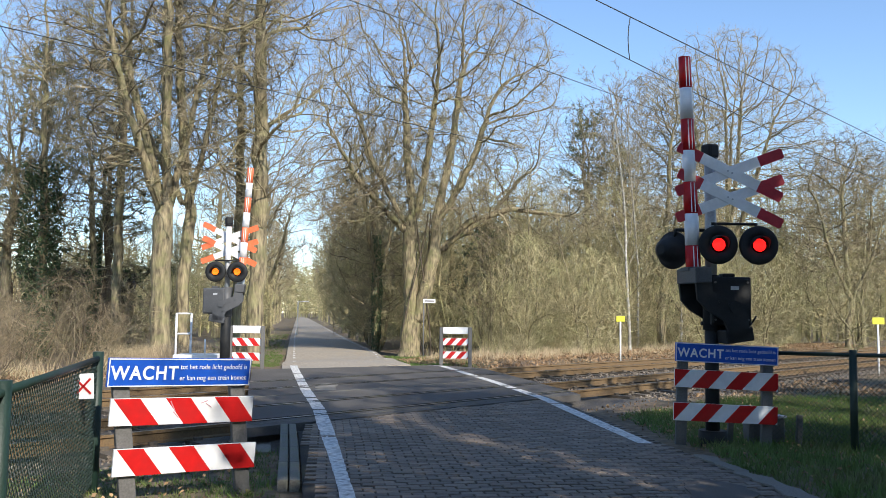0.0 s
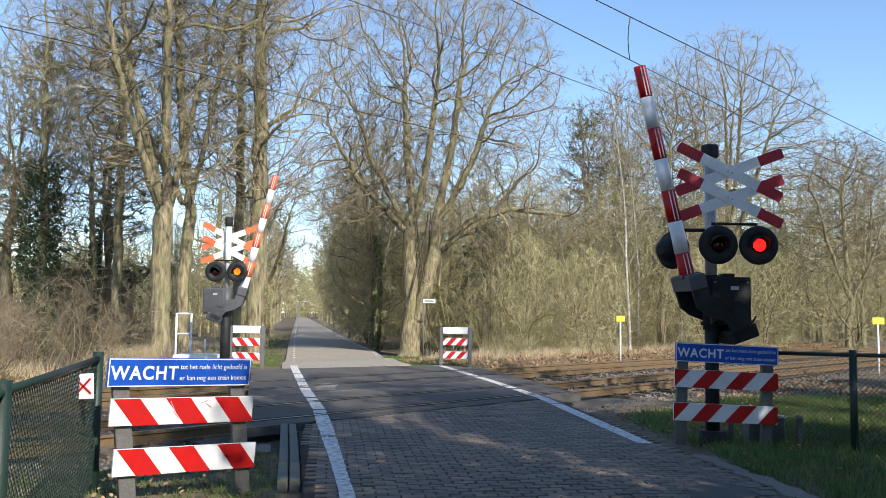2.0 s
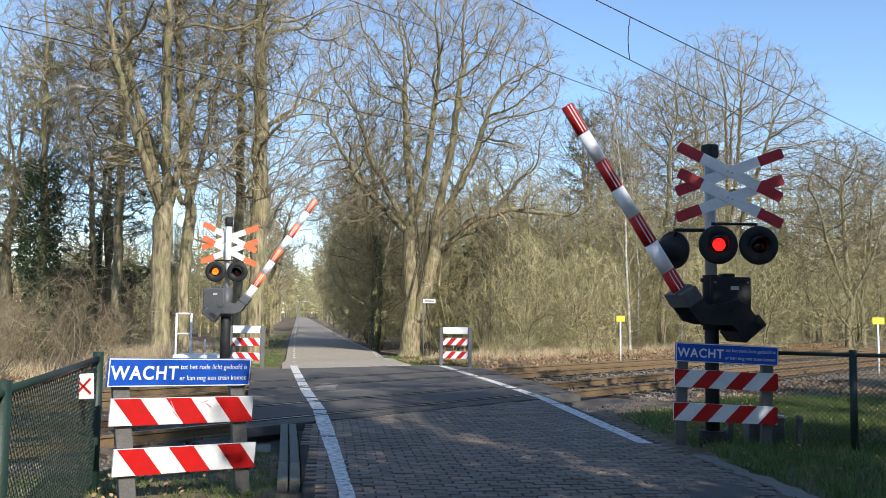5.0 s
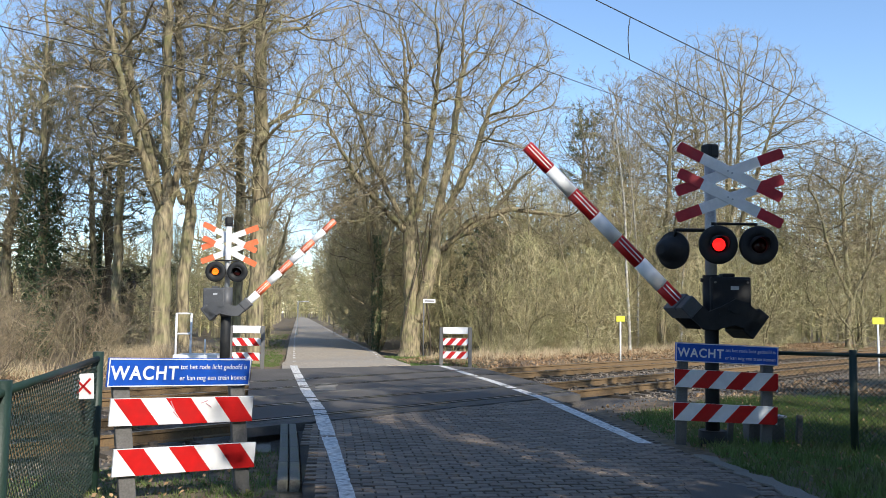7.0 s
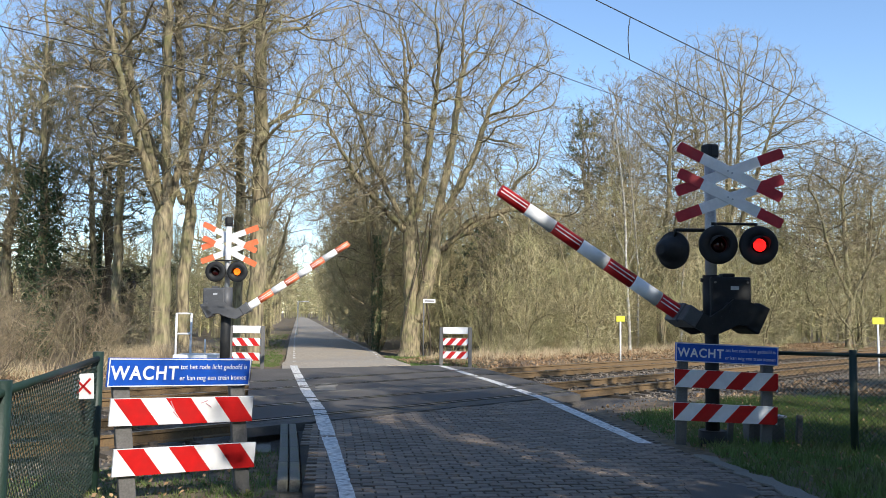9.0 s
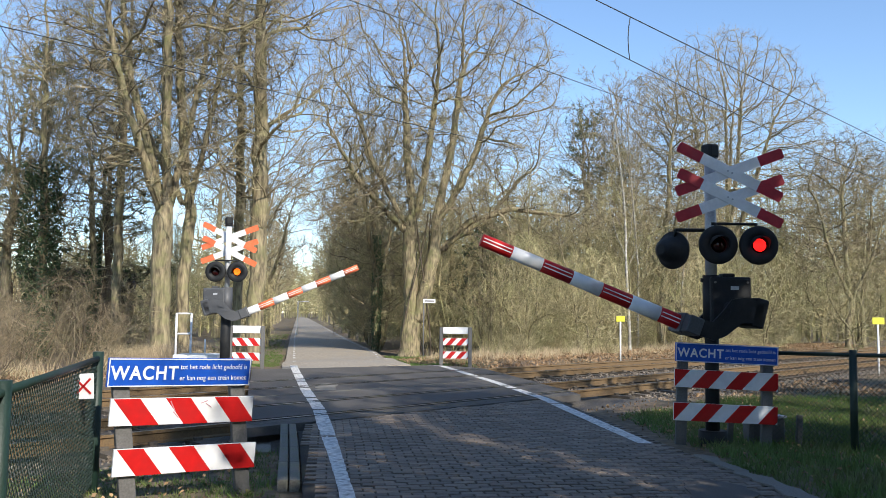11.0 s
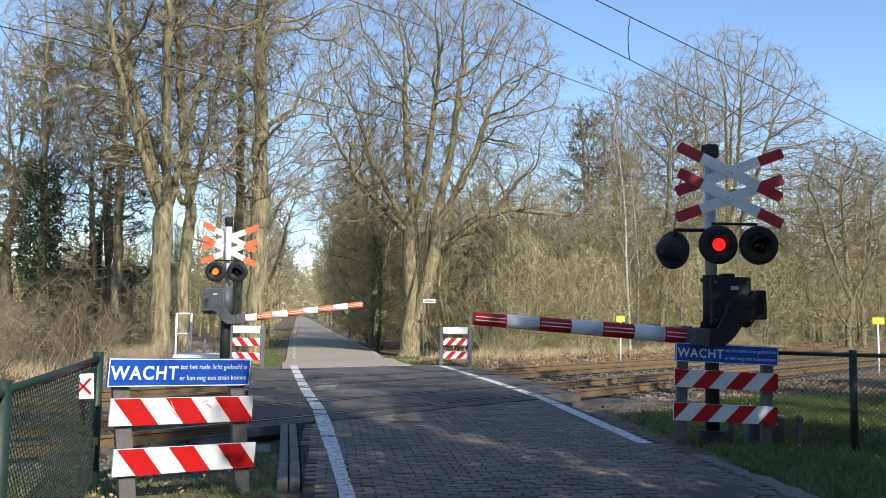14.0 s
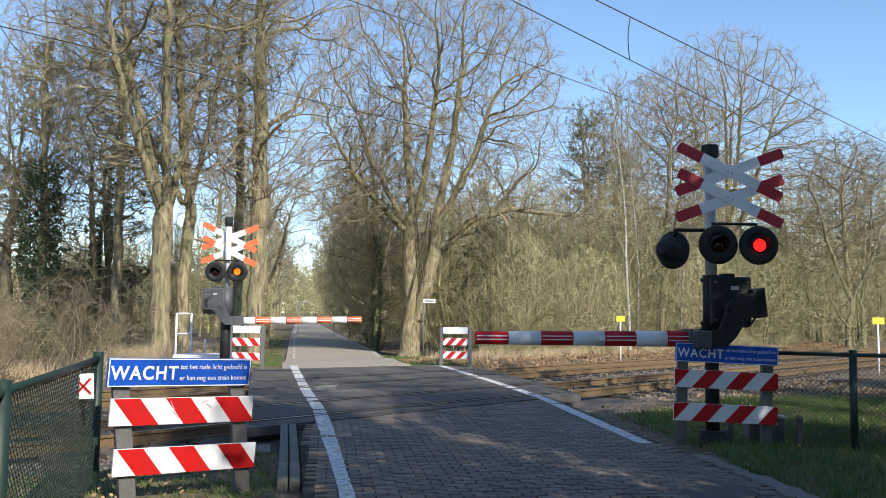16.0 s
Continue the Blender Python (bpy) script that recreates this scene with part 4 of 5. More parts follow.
def warning_fence(m, lean_right, label, sign=True, start=0, w=1.22, group="warning fences", skew=0.0):
    t = thing("warning_fence", m, label, "warning fence", group)
    for x in (-w / 2 + 0.11, w / 2 - 0.11):
        part("post", box(B(), (0.13, 0.06, 1.22), (x + skew * 0.5, 0.07, 0.53), (0, -math.degrees(math.atan(skew)), 0), bevel=0.008) if sign else box(B(), (0.11, 0.06, 1.24), (x * 1.2, -0.04, 0.54), bevel=0.01), M_POST, t)
    for z in (0.32, 0.72):
        board = part("board", box(B(), (w, 0.03, 0.215), (0, 0.017, z), bevel=0.004), M_WHITE, t, "white board with slanting red stripes", m=pose(skew * (1.035 - z), 0, 0))
        for outline in stripes(w, 0.213, z, lean_right, start == 1, 0.205 if w > 1 else 0.16):
            part("stripe", plate(B(), outline, 0.003, Matrix.Translation((0, -0.0005, 0))), M_RED, board, "slanting red stripe")
    if not sign:
        bm = B()
        box(bm, (w, 0.03, 0.2), (0, 0.015, 1.06), bevel=0.004)
        part("plate", bm, M_WHITE, t, "plain white plate")
        return t
    if not lean_right:
        for sx, sz, sa, sw in ((-0.10, 0.76, 62, 0.10), (-0.07, 0.69, 48, 0.07), (0.16, 0.79, -20, 0.06), (0.20, 0.76, 35, 0.06)):
            part("scuff", box(B(), (sw, 0.002, 0.008), (sx + skew * 0.3, -0.0015, sz), (0, sa, 0)), M_SCUFF, t)
    s = part("sign", box(B(), (w, 0.03, 0.23), (0, 0.015, 1.035), bevel=0.008), M_BLUE, t, "blue sign with white lettering and a thin white rim")
    bm = B()
    for x, z, a, b in ((0, 0.107, w - 0.02, 0.008), (0, -0.107, w - 0.02, 0.008), (-w / 2 + 0.012, 0, 0.008, 0.215), (w / 2 - 0.012, 0, 0.008, 0.215)):
        box(bm, (a, 0.003, b), (x, -0.0015, 1.035 + z))
    part("rim", bm, M_WHITE, s)
    for words, x, z, h, width in (("WACHT", -w / 2 + 0.022, 0.982, 0.106, 0.555), ("tot het rode licht gedoofd is", -0.022, 1.062, 0.042, 0.60), ("er kan nog een trein komen", -0.022, 0.972, 0.042, 0.60)):
        me = text_mesh("lettering", words, h, M_WHITE, spacing=1.14 if h > 0.1 else 1.05, bold=0.0035 if h > 0.1 else 0.0)
        xs = [v.co.x for v in me.vertices]
        place = pose(x - min(xs), -0.004, z, 90) @ Matrix.Diagonal((width * 0.985 * w / 1.22 / (max(xs) - min(xs)), 1, 1, 1))
        for letter in letters_of(me):
            part("letter", letter, None, s, m=place)
    return t


warning_fence(pose(3.43, 10.35, 0.03, 0, 2, 1), True, "red and white striped warning fence with blue sign on grey posts", start=1, w=1.26)
warning_fence(pose(-2.19, 7.05, -0.035, 5, 1.5, 36.4), False, "striped warning fence with a blue sign at the road edge", start=0, w=1.19, skew=0.15)
warning_fence(pose(0.42, 25.9, -0.05, 0, 0, 4), True, "small red and white striped fence with white plate behind the tracks", sign=False, start=1, w=0.95, group="")
warning_fence(pose(-5.35, 23.4, -0.05, 0, 0, 4), False, "small red and white striped fence with pale plate behind the tracks", sign=False, start=1, w=0.95, group="")


# ---- crossing signals with half barriers ----
def lens_mesh(lit):
    bm = B()
    bmesh.ops.create_uvsphere(bm, u_segments=28, v_segments=18, radius=0.105)
    for f in bm.faces:
        f.smooth = True
        c = f.calc_center_median().normalized()
        f.material_index = 1 if c.z > 0.62 else 0
    bmesh.ops.rotate(bm, verts=bm.verts, matrix=Matrix.Rotation(radians(90), 3, "X"))
    return mesh_of("lens", bm, (M_DARKRED, lit))


def lamp_head(parent, x, z, turn, lit, y=-0.2):
    """A round black backing board with a hooded lens. Returns the lens."""
    bm = B()
    rings = [(0.24, 0.02), (0.24, -0.005), (0.225, -0.02), (0.10, -0.03), (0.10, 0.0)]
    n = 40
    vs = [[bm.verts.new((r * math.cos(2 * math.pi * k / n), yy, r * math.sin(2 * math.pi * k / n))) for k in range(n)] for r, yy in rings]
    for a, b in zip(vs, vs[1:]):
        for k in range(n):
            bm.faces.new((a[k], b[k], b[(k + 1) % n], a[(k + 1) % n])).smooth = True
    back = [(0.24, 0.02), (0.17, 0.06), (0.13, 0.20), (0.06, 0.26)]
    vb = [[bm.verts.new((r * math.cos(2 * math.pi * k / n), yy, r * math.sin(2 * math.pi * k / n))) for k in range(n)] for r, yy in back]
    for a, b in zip(vb, vb[1:]):
        for k in range(n):
            bm.faces.new((a[k], a[(k + 1) % n], b[(k + 1) % n], b[k])).smooth = True
    bm.faces.new(vb[-1])
    head = part("lamp_head", bm, M_BLACK, parent, "round black lamp head with a red lens", m=pose(x, y, z, 0, 0, turn))
    bm = B()
    arc = [radians(a) for a in range(-10, 191, 10)]
    hood = []
    for r in (0.118, 0.112):
        hood.append([(bm.verts.new((r * math.cos(a), -0.02, r * math.sin(a))), bm.verts.new((r * math.cos(a), -0.05 - 0.15 * max(0.0, math.sin(a)), r * math.sin(a) - 0.02))) for a in arc])
    for row in hood:
        for p, q in zip(row, row[1:]):
            bm.faces.new((p[0], q[0], q[1], p[1])).smooth = True
    for p, q, u, v in zip(hood[0], hood[0][1:], hood[1], hood[1][1:]):
        bm.faces.new((p[1], q[1], v[1], u[1]))
    part("hood", bm, M_BLACK, head)
    return part("lens", lens_mesh(lit), None, head, "red lens", m=pose(0, 0.045, 0))


def crossbuck(parent, x, z, red, y):
    for cz in (0.165, -0.165):
        for k, a in enumerate((-26.4, 20.8)):
            bm = B()
            L, W = 1.43, 0.135
            c = 0.02
            plate(bm, [(-L / 2 + c, -W / 2), (-L / 4 - 0.035, -W / 2), (-L / 4 - 0.035, W / 2), (-L / 2 + c, W / 2), (-L / 2, W / 2 - c), (-L / 2, -W / 2 + c)], 0.012, mi=1)
            plate(bm, [(-L / 4 - 0.035, -W / 2), (L / 4 + 0.035, -W / 2), (L / 4 + 0.035, W / 2), (-L / 4 - 0.035, W / 2)], 0.012)
            plate(bm, [(L / 4 + 0.035, -W / 2), (L / 2 - c, -W / 2), (L / 2, -W / 2 + c), (L / 2, W / 2 - c), (L / 2 - c, W / 2), (L / 4 + 0.035, W / 2)], 0.012, mi=1)
            yy = y - (0.016 if a < 0 else 0.0)
            arm = part("cross_arm", bm, (M_WHITE, red), parent, "white crossbuck arm with red ends", m=pose(x, yy, z + cz, 0, -a, 0))
            bolts = B()
            for bx in (-0.03, 0.03):
                rod(bolts, (bx, 0.002, 0), (bx, -0.006, 0), 0.012, sides=8)
            part("bolt", bolts, M_POLE, arm)


def boom(parent, pivot, side, red, steel, width0, width1, length, first, bands):
    """The turning arm: yoke, counterweight and banded pole. Lies level towards side."""
    b = B()
    drop_z = -0.39
    for y in (-0.25, 0.21):
        pts = [(0.38, 0.18), (0.38, -0.06), (0.16, -0.14), (0.02, -0.36), (-0.10, -0.47), (-0.38, -0.49), (-0.38, -0.29), (-0.20, -0.27), (-0.12, -0.10), (-0.06, 0.08), (0.10, 0.17)]
        pts = [(side * -x, z) for x, z in pts]
        plate(b, pts if side < 0 else pts[::-1], 0.04, Matrix.Translation((0, y, 0)))
    rod(b, (0, -0.27, 0), (0, 0.27, 0), 0.07)
    for q in (0.06, 0.16, 0.26):
        rod(b, (side * q * 0.5, -0.262, -q * 1.25), (side * q * 0.5, -0.272, -q * 1.25), 0.016, sides=8)
    arm = part("boom_carrier", b, steel, parent, "dark steel boom carrier", m=pose(*pivot))
    part("counterweight", box(B(), (0.17, 0.50, 0.36), (-side * 0.34, 0, 0.06), (0, side * 6, 0), bevel=0.02), steel, arm, "dark cast counterweight")
    socket = box(B(), (0.19, 0.54, 0.215), (side * 0.40, 0, drop_z), bevel=0.015)
    box(socket, (0.05, 0.24, 0.25), (side * 0.485, 0, drop_z), bevel=0.01)
    part("socket", socket, M_SOCKET, arm, "dark grey boom socket")
    edges = [first + (length - first) * k / bands for k in range(bands + 1)]
    for k in range(bands):
        a, c = edges[k], edges[k + 1]
        ha, hc = [width0 + (width1 - width0) * (v - first) / (length - first) for v in (a, c)]
        bm = B()
        o = [(0.062 * math.sin(q), 0.53 * math.cos(q)) for q in [2 * math.pi * u / 16 for u in range(16)]]
        ra = [bm.verts.new((side * a, y, drop_z + z * ha)) for y, z in o]
        rc = [bm.verts.new((side * c, y, drop_z + z * hc)) for y, z in o]
        for i in range(16):
            j = (i + 1) % 16
            bm.faces.new((ra[i], ra[j], rc[j], rc[i]) if side > 0 else (ra[j], ra[i], rc[i], rc[j])).smooth = True
        bm.faces.new(ra[::-1])
        bm.faces.new(rc)
        bmesh.ops.recalc_face_normals(bm, faces=bm.faces)
        is_red = (bands - 1 - k) % 2 == 0
        band = part("band", bm, red if is_red else M_WHITE, arm, "red band" if is_red else "white band")
        if is_red:
            for z in (0.17, -0.10):
                box_b = B()
                box(box_b, (c - a - 0.03, 0.002, 0.012), (side * (a + c) / 2, -0.0615, drop_z + z * (ha + hc) / 2))
                ob = part("reflective_strip", box_b, M_WHITE, arm)
    return arm


def signal(m, side, red, lit, label, back_lamp, lamp_x, lamp_z, cross_x, cross_z, top_z, pivot, boom_spec, pole_r=0.07, cross_y=-0.14, base_r=0.085, gear_off=0.05):
    t = thing("crossing_signal", m, label, "crossing signal", "level crossing signals")
    part("pole", rod(B(), (0, 0, 1.75), (0, 0, top_z - 0.1), pole_r, sides=20), M_POLE, t, "grey steel pole")
    bm = B()
    rod(bm, (0, 0, -0.1), (0, 0, 1.9), base_r, sides=20)
    rod(bm, (0, 0, -0.1), (0, 0, 0.12), pole_r + 0.10, sides=20)
    part("pole_base", bm, M_BLACK, t, "black steel pole base")
    bell = B()
    box(bell, (0.17, 0.17, 0.18), (0, 0, top_z), (0, 0, 30), bevel=0.03)
    rod(bell, (0, 0, top_z - 0.13), (0, 0, top_z - 0.08), 0.085, sides=16)
    part("bell", bell, M_BLACK, t, "black warning bell box")
    crossbuck(t, cross_x, cross_z, M_RED_SHADED if red is M_RED else red, cross_y)
    if cross_y > 0:
        part("white_mast", rod(B(), (0, 0, lamp_z - 0.1), (0, 0, top_z - 0.12), pole_r + 0.006, sides=20), M_WHITE, t, "white painted mast")
    bm = B()
    rod(bm, (lamp_x[0] - 0.05, -0.1, lamp_z + 0.27), (lamp_x[1] + 0.02, -0.1, lamp_z + 0.27), 0.018, sides=10)
    for x in lamp_x:
        rod(bm, (x, -0.1, lamp_z + 0.28), (x, -0.12, lamp_z + 0.15), 0.02, sides=10)
    if back_lamp:
        rod(bm, (back_lamp, 0.04, lamp_z + 0.20), (0.02, 0.02, lamp_z + 0.20), 0.022, sides=10)
        rod(bm, (back_lamp, 0.04, lamp_z + 0.21), (back_lamp, 0.08, lamp_z + 0.10), 0.02, sides=10)
    part("lamp_bracket", bm, M_BLACK, t)
    lenses = [lamp_head(t, x, lamp_z, 0, lit) for x in lamp_x]
    if back_lamp:
        lamp_head(t, back_lamp, lamp_z - 0.05, 128, lit, y=0.14)
    # the far signal's black steel is coloured grey to imitate sunlight on it
    steel = M_SOCKET if red is M_RED_SUNLIT else M_BLACK
    gear = B()
    gx = pivot[0] + gear_off
    box(gear, (0.50, 0.34, 0.60), (gx, 0.02, pivot[2] + 0.08), bevel=0.025)
    box(gear, (0.15, 0.20, 0.05), (gx, 0.02, pivot[2] + 0.40), bevel=0.015)
    box(gear, (0.46, 0.012, 0.54), (gx, -0.154, pivot[2] + 0.08), bevel=0.005)
    rod(gear, (0, 0, pivot[2] - 0.28), (0, 0, pivot[2] + 0.40), base_r + 0.02, sides=20)
    for z in (-0.20, 0.34):
        rod(gear, (-side * 0.02, 0, pivot[2] + z), (side * 0.13, 0, pivot[2] + z), 0.025, sides=10)
    part("gearbox", gear, steel, t, "dark barrier gearbox with a small plate")
    cable = B()
    loop = [(pivot[0] - side * (0.18 + 0.05 * k), 0.06, pivot[2] - 0.10 - 0.14 * math.sin(k * 0.63)) for k in range(6)]
    for a, b in zip(loop, loop[1:]):
        rod(cable, a, b, 0.012, sides=8)
    part("cable", cable, M_BLACK, t, "short black cable loop")
    studs = B()
    for dx in (-0.2, 0.2):
        for dz in (-0.15, 0.31):
            rod(studs, (gx + dx, -0.158, pivot[2] + dz), (gx + dx, -0.172, pivot[2] + dz), 0.014, sides=8)
    part("cover_bolt", studs, M_POST, t)
    part("maker_plate", box(B(), (0.10, 0.004, 0.045), (gx + 0.04, -0.163, pivot[2] + 0.24)), M_POLE, t)
    arm = boom(t, pivot, side, red, steel, *boom_spec)
    return t, lenses, arm


near_signal, near_lenses, near_boom = signal(
    pose(3.36, 10.6, 0), -1, M_RED, M_LIT, "crossing signal with white and red crossbucks, black lamps and barrier", -0.43,
    (0.03, 0.53), 2.40, 0.20, 3.15, 3.60, (0.15, -0.05, 1.63), (0.185, 0.145, 3.16, 0.38, 7))
far_signal, far_lenses, far_boom = signal(
    pose(-5.08, 20.0, -0.02), 1, M_RED_SUNLIT, M_LITORANGE, "sunlit crossing signal with white and orange-red crossbucks and barrier", 0,
    (-0.23, 0.28), 2.44, 0.0, 3.11, 3.66, (-0.10, -0.05, 1.68), (0.17, 0.14, 3.28, 0.42, 8), 0.06, 0.13, 0.115, -0.17)


# ---- fences beside the verge ----
def mesh_fence(m, length, posts, label, gauge=0.003):
    t = thing("wire_fence", m, label, "fence")
    for x in posts:
        part("post", rod(B(), (x, 0, -0.3), (x, 0, 1.14), 0.045, sides=14), M_GREEN, t, "dark green steel post")
    part("top_rail", rod(B(), (0, 0, 1.08), (length, 0, 1.08), 0.024, sides=10), M_GREEN, t)
    bm = B()
    n = int(length / 0.06) + 18
    h = 1.04
    for k in range(n):
        for sgn in (1, -1):
            x0 = -h + k * 0.06 if sgn > 0 else k * 0.06
            x1 = x0 + h * sgn
            z0, z1 = 0.0, h
            if min(x0, x1) < 0 or max(x0, x1) > length:
                lo, hi = 0.0, 1.0
                for edge in (0.0, length):
                    if (x0 - edge) * (x1 - edge) < 0:
                        q = (edge - x0) / (x1 - x0)
                        inside0 = 0 <= x0 <= length
                        lo, hi = (lo, min(hi, q)) if inside0 else (max(lo, q), hi)
                if not (0 <= x0 + (x1 - x0) * (lo + hi) / 2 <= length):
                    continue
                x0, x1, z0, z1 = x0 + (x1 - x0) * lo, x0 + (x1 - x0) * hi, h * lo, h * hi
            rod(bm, (x0, 0, z0 + 0.03), (x1, 0, z1 + 0.03), gauge, sides=3, caps=False)
    part("wire_mesh", bm, M_ZINC, t, "green diamond wire mesh")
    return t


def from_to(a, b, z=0.0):
    return pose(a[0], a[1], z, 0, 0, math.degrees(math.atan2(b[1] - a[1], b[0] - a[0])))


mesh_fence(from_to((3.98, 10.62), (4.93, 10.24)), 4.4, (0.03, 1.03, 3.2), "dark green wire mesh fence with a top rail beside the grass")
mesh_fence(from_to((-2.95, 7.35), (-2.2, 4.3)), 3.6, (0.03, 3.15), "dark green wire mesh fence beside the road", 0.0034)


# ---- small trackside things ----
def marker_post(x, y, z, h, w, label):
    t = thing("marker_post", pose(x, y, z), label, "marker post", "trackside markers")
    part("post", rod(B(), (0, 0, -0.3), (0, 0, h - 0.12), 0.028, sides=10), M_WHITE, t, "thin white post")
    part("plate", box(B(), (w, 0.02, 0.19), (0, -0.03, h - 0.12), bevel=0.005), M_YELLOW, t, "yellow plate")


marker_post(6.25, 29.8, -0.08, 1.62, 0.30, "thin white post with a small yellow plate by the track")
marker_post(12.3, 24.0, -0.1, 1.70, 0.34, "thin post with a yellow plate by the track")


def street_sign():
    t = thing("street_sign", pose(-0.60, 36.0, -0.45), "white street name plate on a grey post", "street sign")
    part("post", rod(B(), (-0.18, 0, -0.2), (-0.18, 0, 2.6), 0.03, sides=10), M_POST, t)
    p = part("plate", box(B(), (0.52, 0.015, 0.17), (0.05, -0.04, 2.5), bevel=0.004), M_WHITE, t, "white plate")
    part("lettering_bar", box(B(), (0.38, 0.004, 0.05), (0.05, -0.05, 2.5)), M_POST, p)


street_sign()


def railing():
    t = thing("platform_railing", pose(-6.55, 21.0, 0.0), "white tubular railing on a low white platform beside the signal", "railing")
    for x, y in ((0, 0), (0.16, 0.7)):
        part("post", rod(B(), (x, y, 0.3), (x, y, 1.43), 0.028, sides=10), M_WHITE, t)
    part("short_post", rod(B(), (0.72, 0, 0.3), (0.72, 0, 0.8), 0.02, sides=10), M_WHITE, t)
    for z in (1.43, 0.93):
        bm = B()
        rod(bm, (0, 0, z), (0.34, 0, z), 0.02, sides=8)
        rod(bm, (0, 0, z), (0.16, 0.7, z), 0.02, sides=8)
        part("rail", bm, M_WHITE, t)
    part("platform", box(B(), (1.1, 0.9, 0.12), (0.5, 0.4, 0.36), bevel=0.01), M_WHITE, t, "low white platform")
    for x in (0.05, 0.95):
        part("foot", box(B(), (0.1, 0.8, 0.5), (x, 0.4, 0.06), bevel=0.01), M_KERB, t)


railing()


def lane_lamp():
    t = thing("street_lamp", pose(-12.9, 76.0, -0.55), "slim grey street lamp beside the lane", "street lamp")
    part("pole", rod(B(), (0, 0, -0.2), (0, 0, 3.0), 0.06, 0.04, sides=10), M_POLE, t)
    part("arm", rod(B(), (0, 0, 2.98), (0.55, 0, 3.03), 0.03, sides=8), M_POLE, t)
    part("lamp", box(B(), (0.5, 0.2, 0.10), (0.7, 0, 3.02), bevel=0.02), M_WHITE, t)


lane_lamp()


def prohibition_sign():
    a = Vector((-2.95, 7.35, 0))
    b = Vector((-2.2, 4.3, 0))
    d = (b - a).normalized()
    c = a + d * 0.88
    t = thing("small_sign", pose(c.x + 0.05, c.y, 0.92, 0, 0, -12), "small white sign with a red cross on the wire fence", "sign")
    part("plate", box(B(), (0.17, 0.006, 0.19), (0, -0.035, 0), (0, -4, 0), bevel=0.002), M_WHITE, t)
    for a in (42, -42):
        part("stroke", box(B(), (0.17, 0.003, 0.016), (0, -0.041, 0), (0, a - 4, 0)), M_RED, t, "red stroke")


prohibition_sign()


def junction_boxes():
    t = thing("cable_box", pose(4.12, 10.95, -0.02, 0, 0, 8), "small grey cable box low in the grass", "cable box")
    part("body", box(B(), (0.42, 0.3, 0.30), (0, 0, 0.12), bevel=0.015), M_POST, t)
    part("lid", box(B(), (0.46, 0.34, 0.03), (0, 0, 0.285), bevel=0.008), M_POLE, t, "pale grey lid")
    for x, y, h in ((3.62, 10.75, 0.28), (3.86, 10.7, 0.24), (4.42, 10.6, 0.32)):
        ob = part("stake", box(B(), (0.07, 0.05, h + 0.2), (0, 0, h / 2 - 0.1), bevel=0.006), M_POST, m=pose(x, y, 0, 0, 3, 10))
        tagged(ob, "short grey stake in the grass", "stake", "stakes")


junction_boxes()


# ---- dead leaves and grass ----
def scatter_leaves():
    rg = random.Random(77)
    w = Wood()
    for _ in range(42000):
        if rg.random() < 0.66:
            p = spot(-17.0 - 6.6 * rg.random() ** 1.15, rg.uniform(19, 56))
        elif rg.random() < 0.6:
            p = spot(-18.2 - 5.0 * rg.random(), rg.uniform(-10, 9))
        else:
            p = spot(rg.uniform(-8.5, -3), rg.uniform(-3, 22))
        if road_left(p.y) - 0.3 < p.x < road_right(p.y) + 0.3:
            continue
        w.leaf(Vector((p.x, p.y, ground_z(p.x, p.y) + rg.uniform(0.01, 0.07))), rg.uniform(0.05, 0.10) if p.y > 17 else rg.uniform(0.03, 0.055), rg)
    tagged(new("dead_leaves", w.mesh("dead_leaves", M_LEAF, False)), "dry red-brown fallen leaves on the bank", "fallen leaves", kind="stuff")


scatter_leaves()


def scatter_grass():
    rg = random.Random(78)
    w = Wood()

    def tuft(x, y, h, n):
        z = ground_z(x, y)
        for _ in range(n):
            a = Vector((x + rg.gauss(0, 0.05), y + rg.gauss(0, 0.05), z - 0.01))
            w.spike(a, a + Vector((rg.gauss(0, 0.5), rg.gauss(0, 0.5), 1)).normalized() * h * rg.uniform(0.5, 1.2), 0.0065 if y < 18 else 0.011)

    for _ in range(8200):
        y = 6 + 10.5 * rg.random()
        x = road_right(y) + (0.05 if y < 9.3 else 0.45) + rg.uniform(0, 6.5)
        if 0.722 * x - 0.692 * y < -7.2:
            continue
        tuft(x, y, 0.09 * (0.6 + smooth(0, 0.5, x - road_right(y))), 6)
    for _ in range(1500):
        y = 5.5 + 4.5 * rg.random()
        tuft(road_left(y) - 0.25 - rg.uniform(0, 3.0), y, 0.08, 5)
    for _ in range(4200):
        y = rg.uniform(25.5, 42)
        x = road_right(y) + 0.2 + rg.uniform(0, 2.2) if rg.random() < 0.6 else road_left(y) - 0.2 - rg.uniform(0, 2.5)
        tuft(x, y, 0.10, 4)
    for _ in range(900):
        y = rg.uniform(40, 90)
        x = road_left(y) - 0.3 - rg.uniform(0, 4)
        tuft(x, y, 0.16, 4)
    tagged(new("grass", w.mesh("grass", M_GRASS, False)), "short green verge grass mixed with dry blades", "grass", kind="stuff")


scatter_grass()


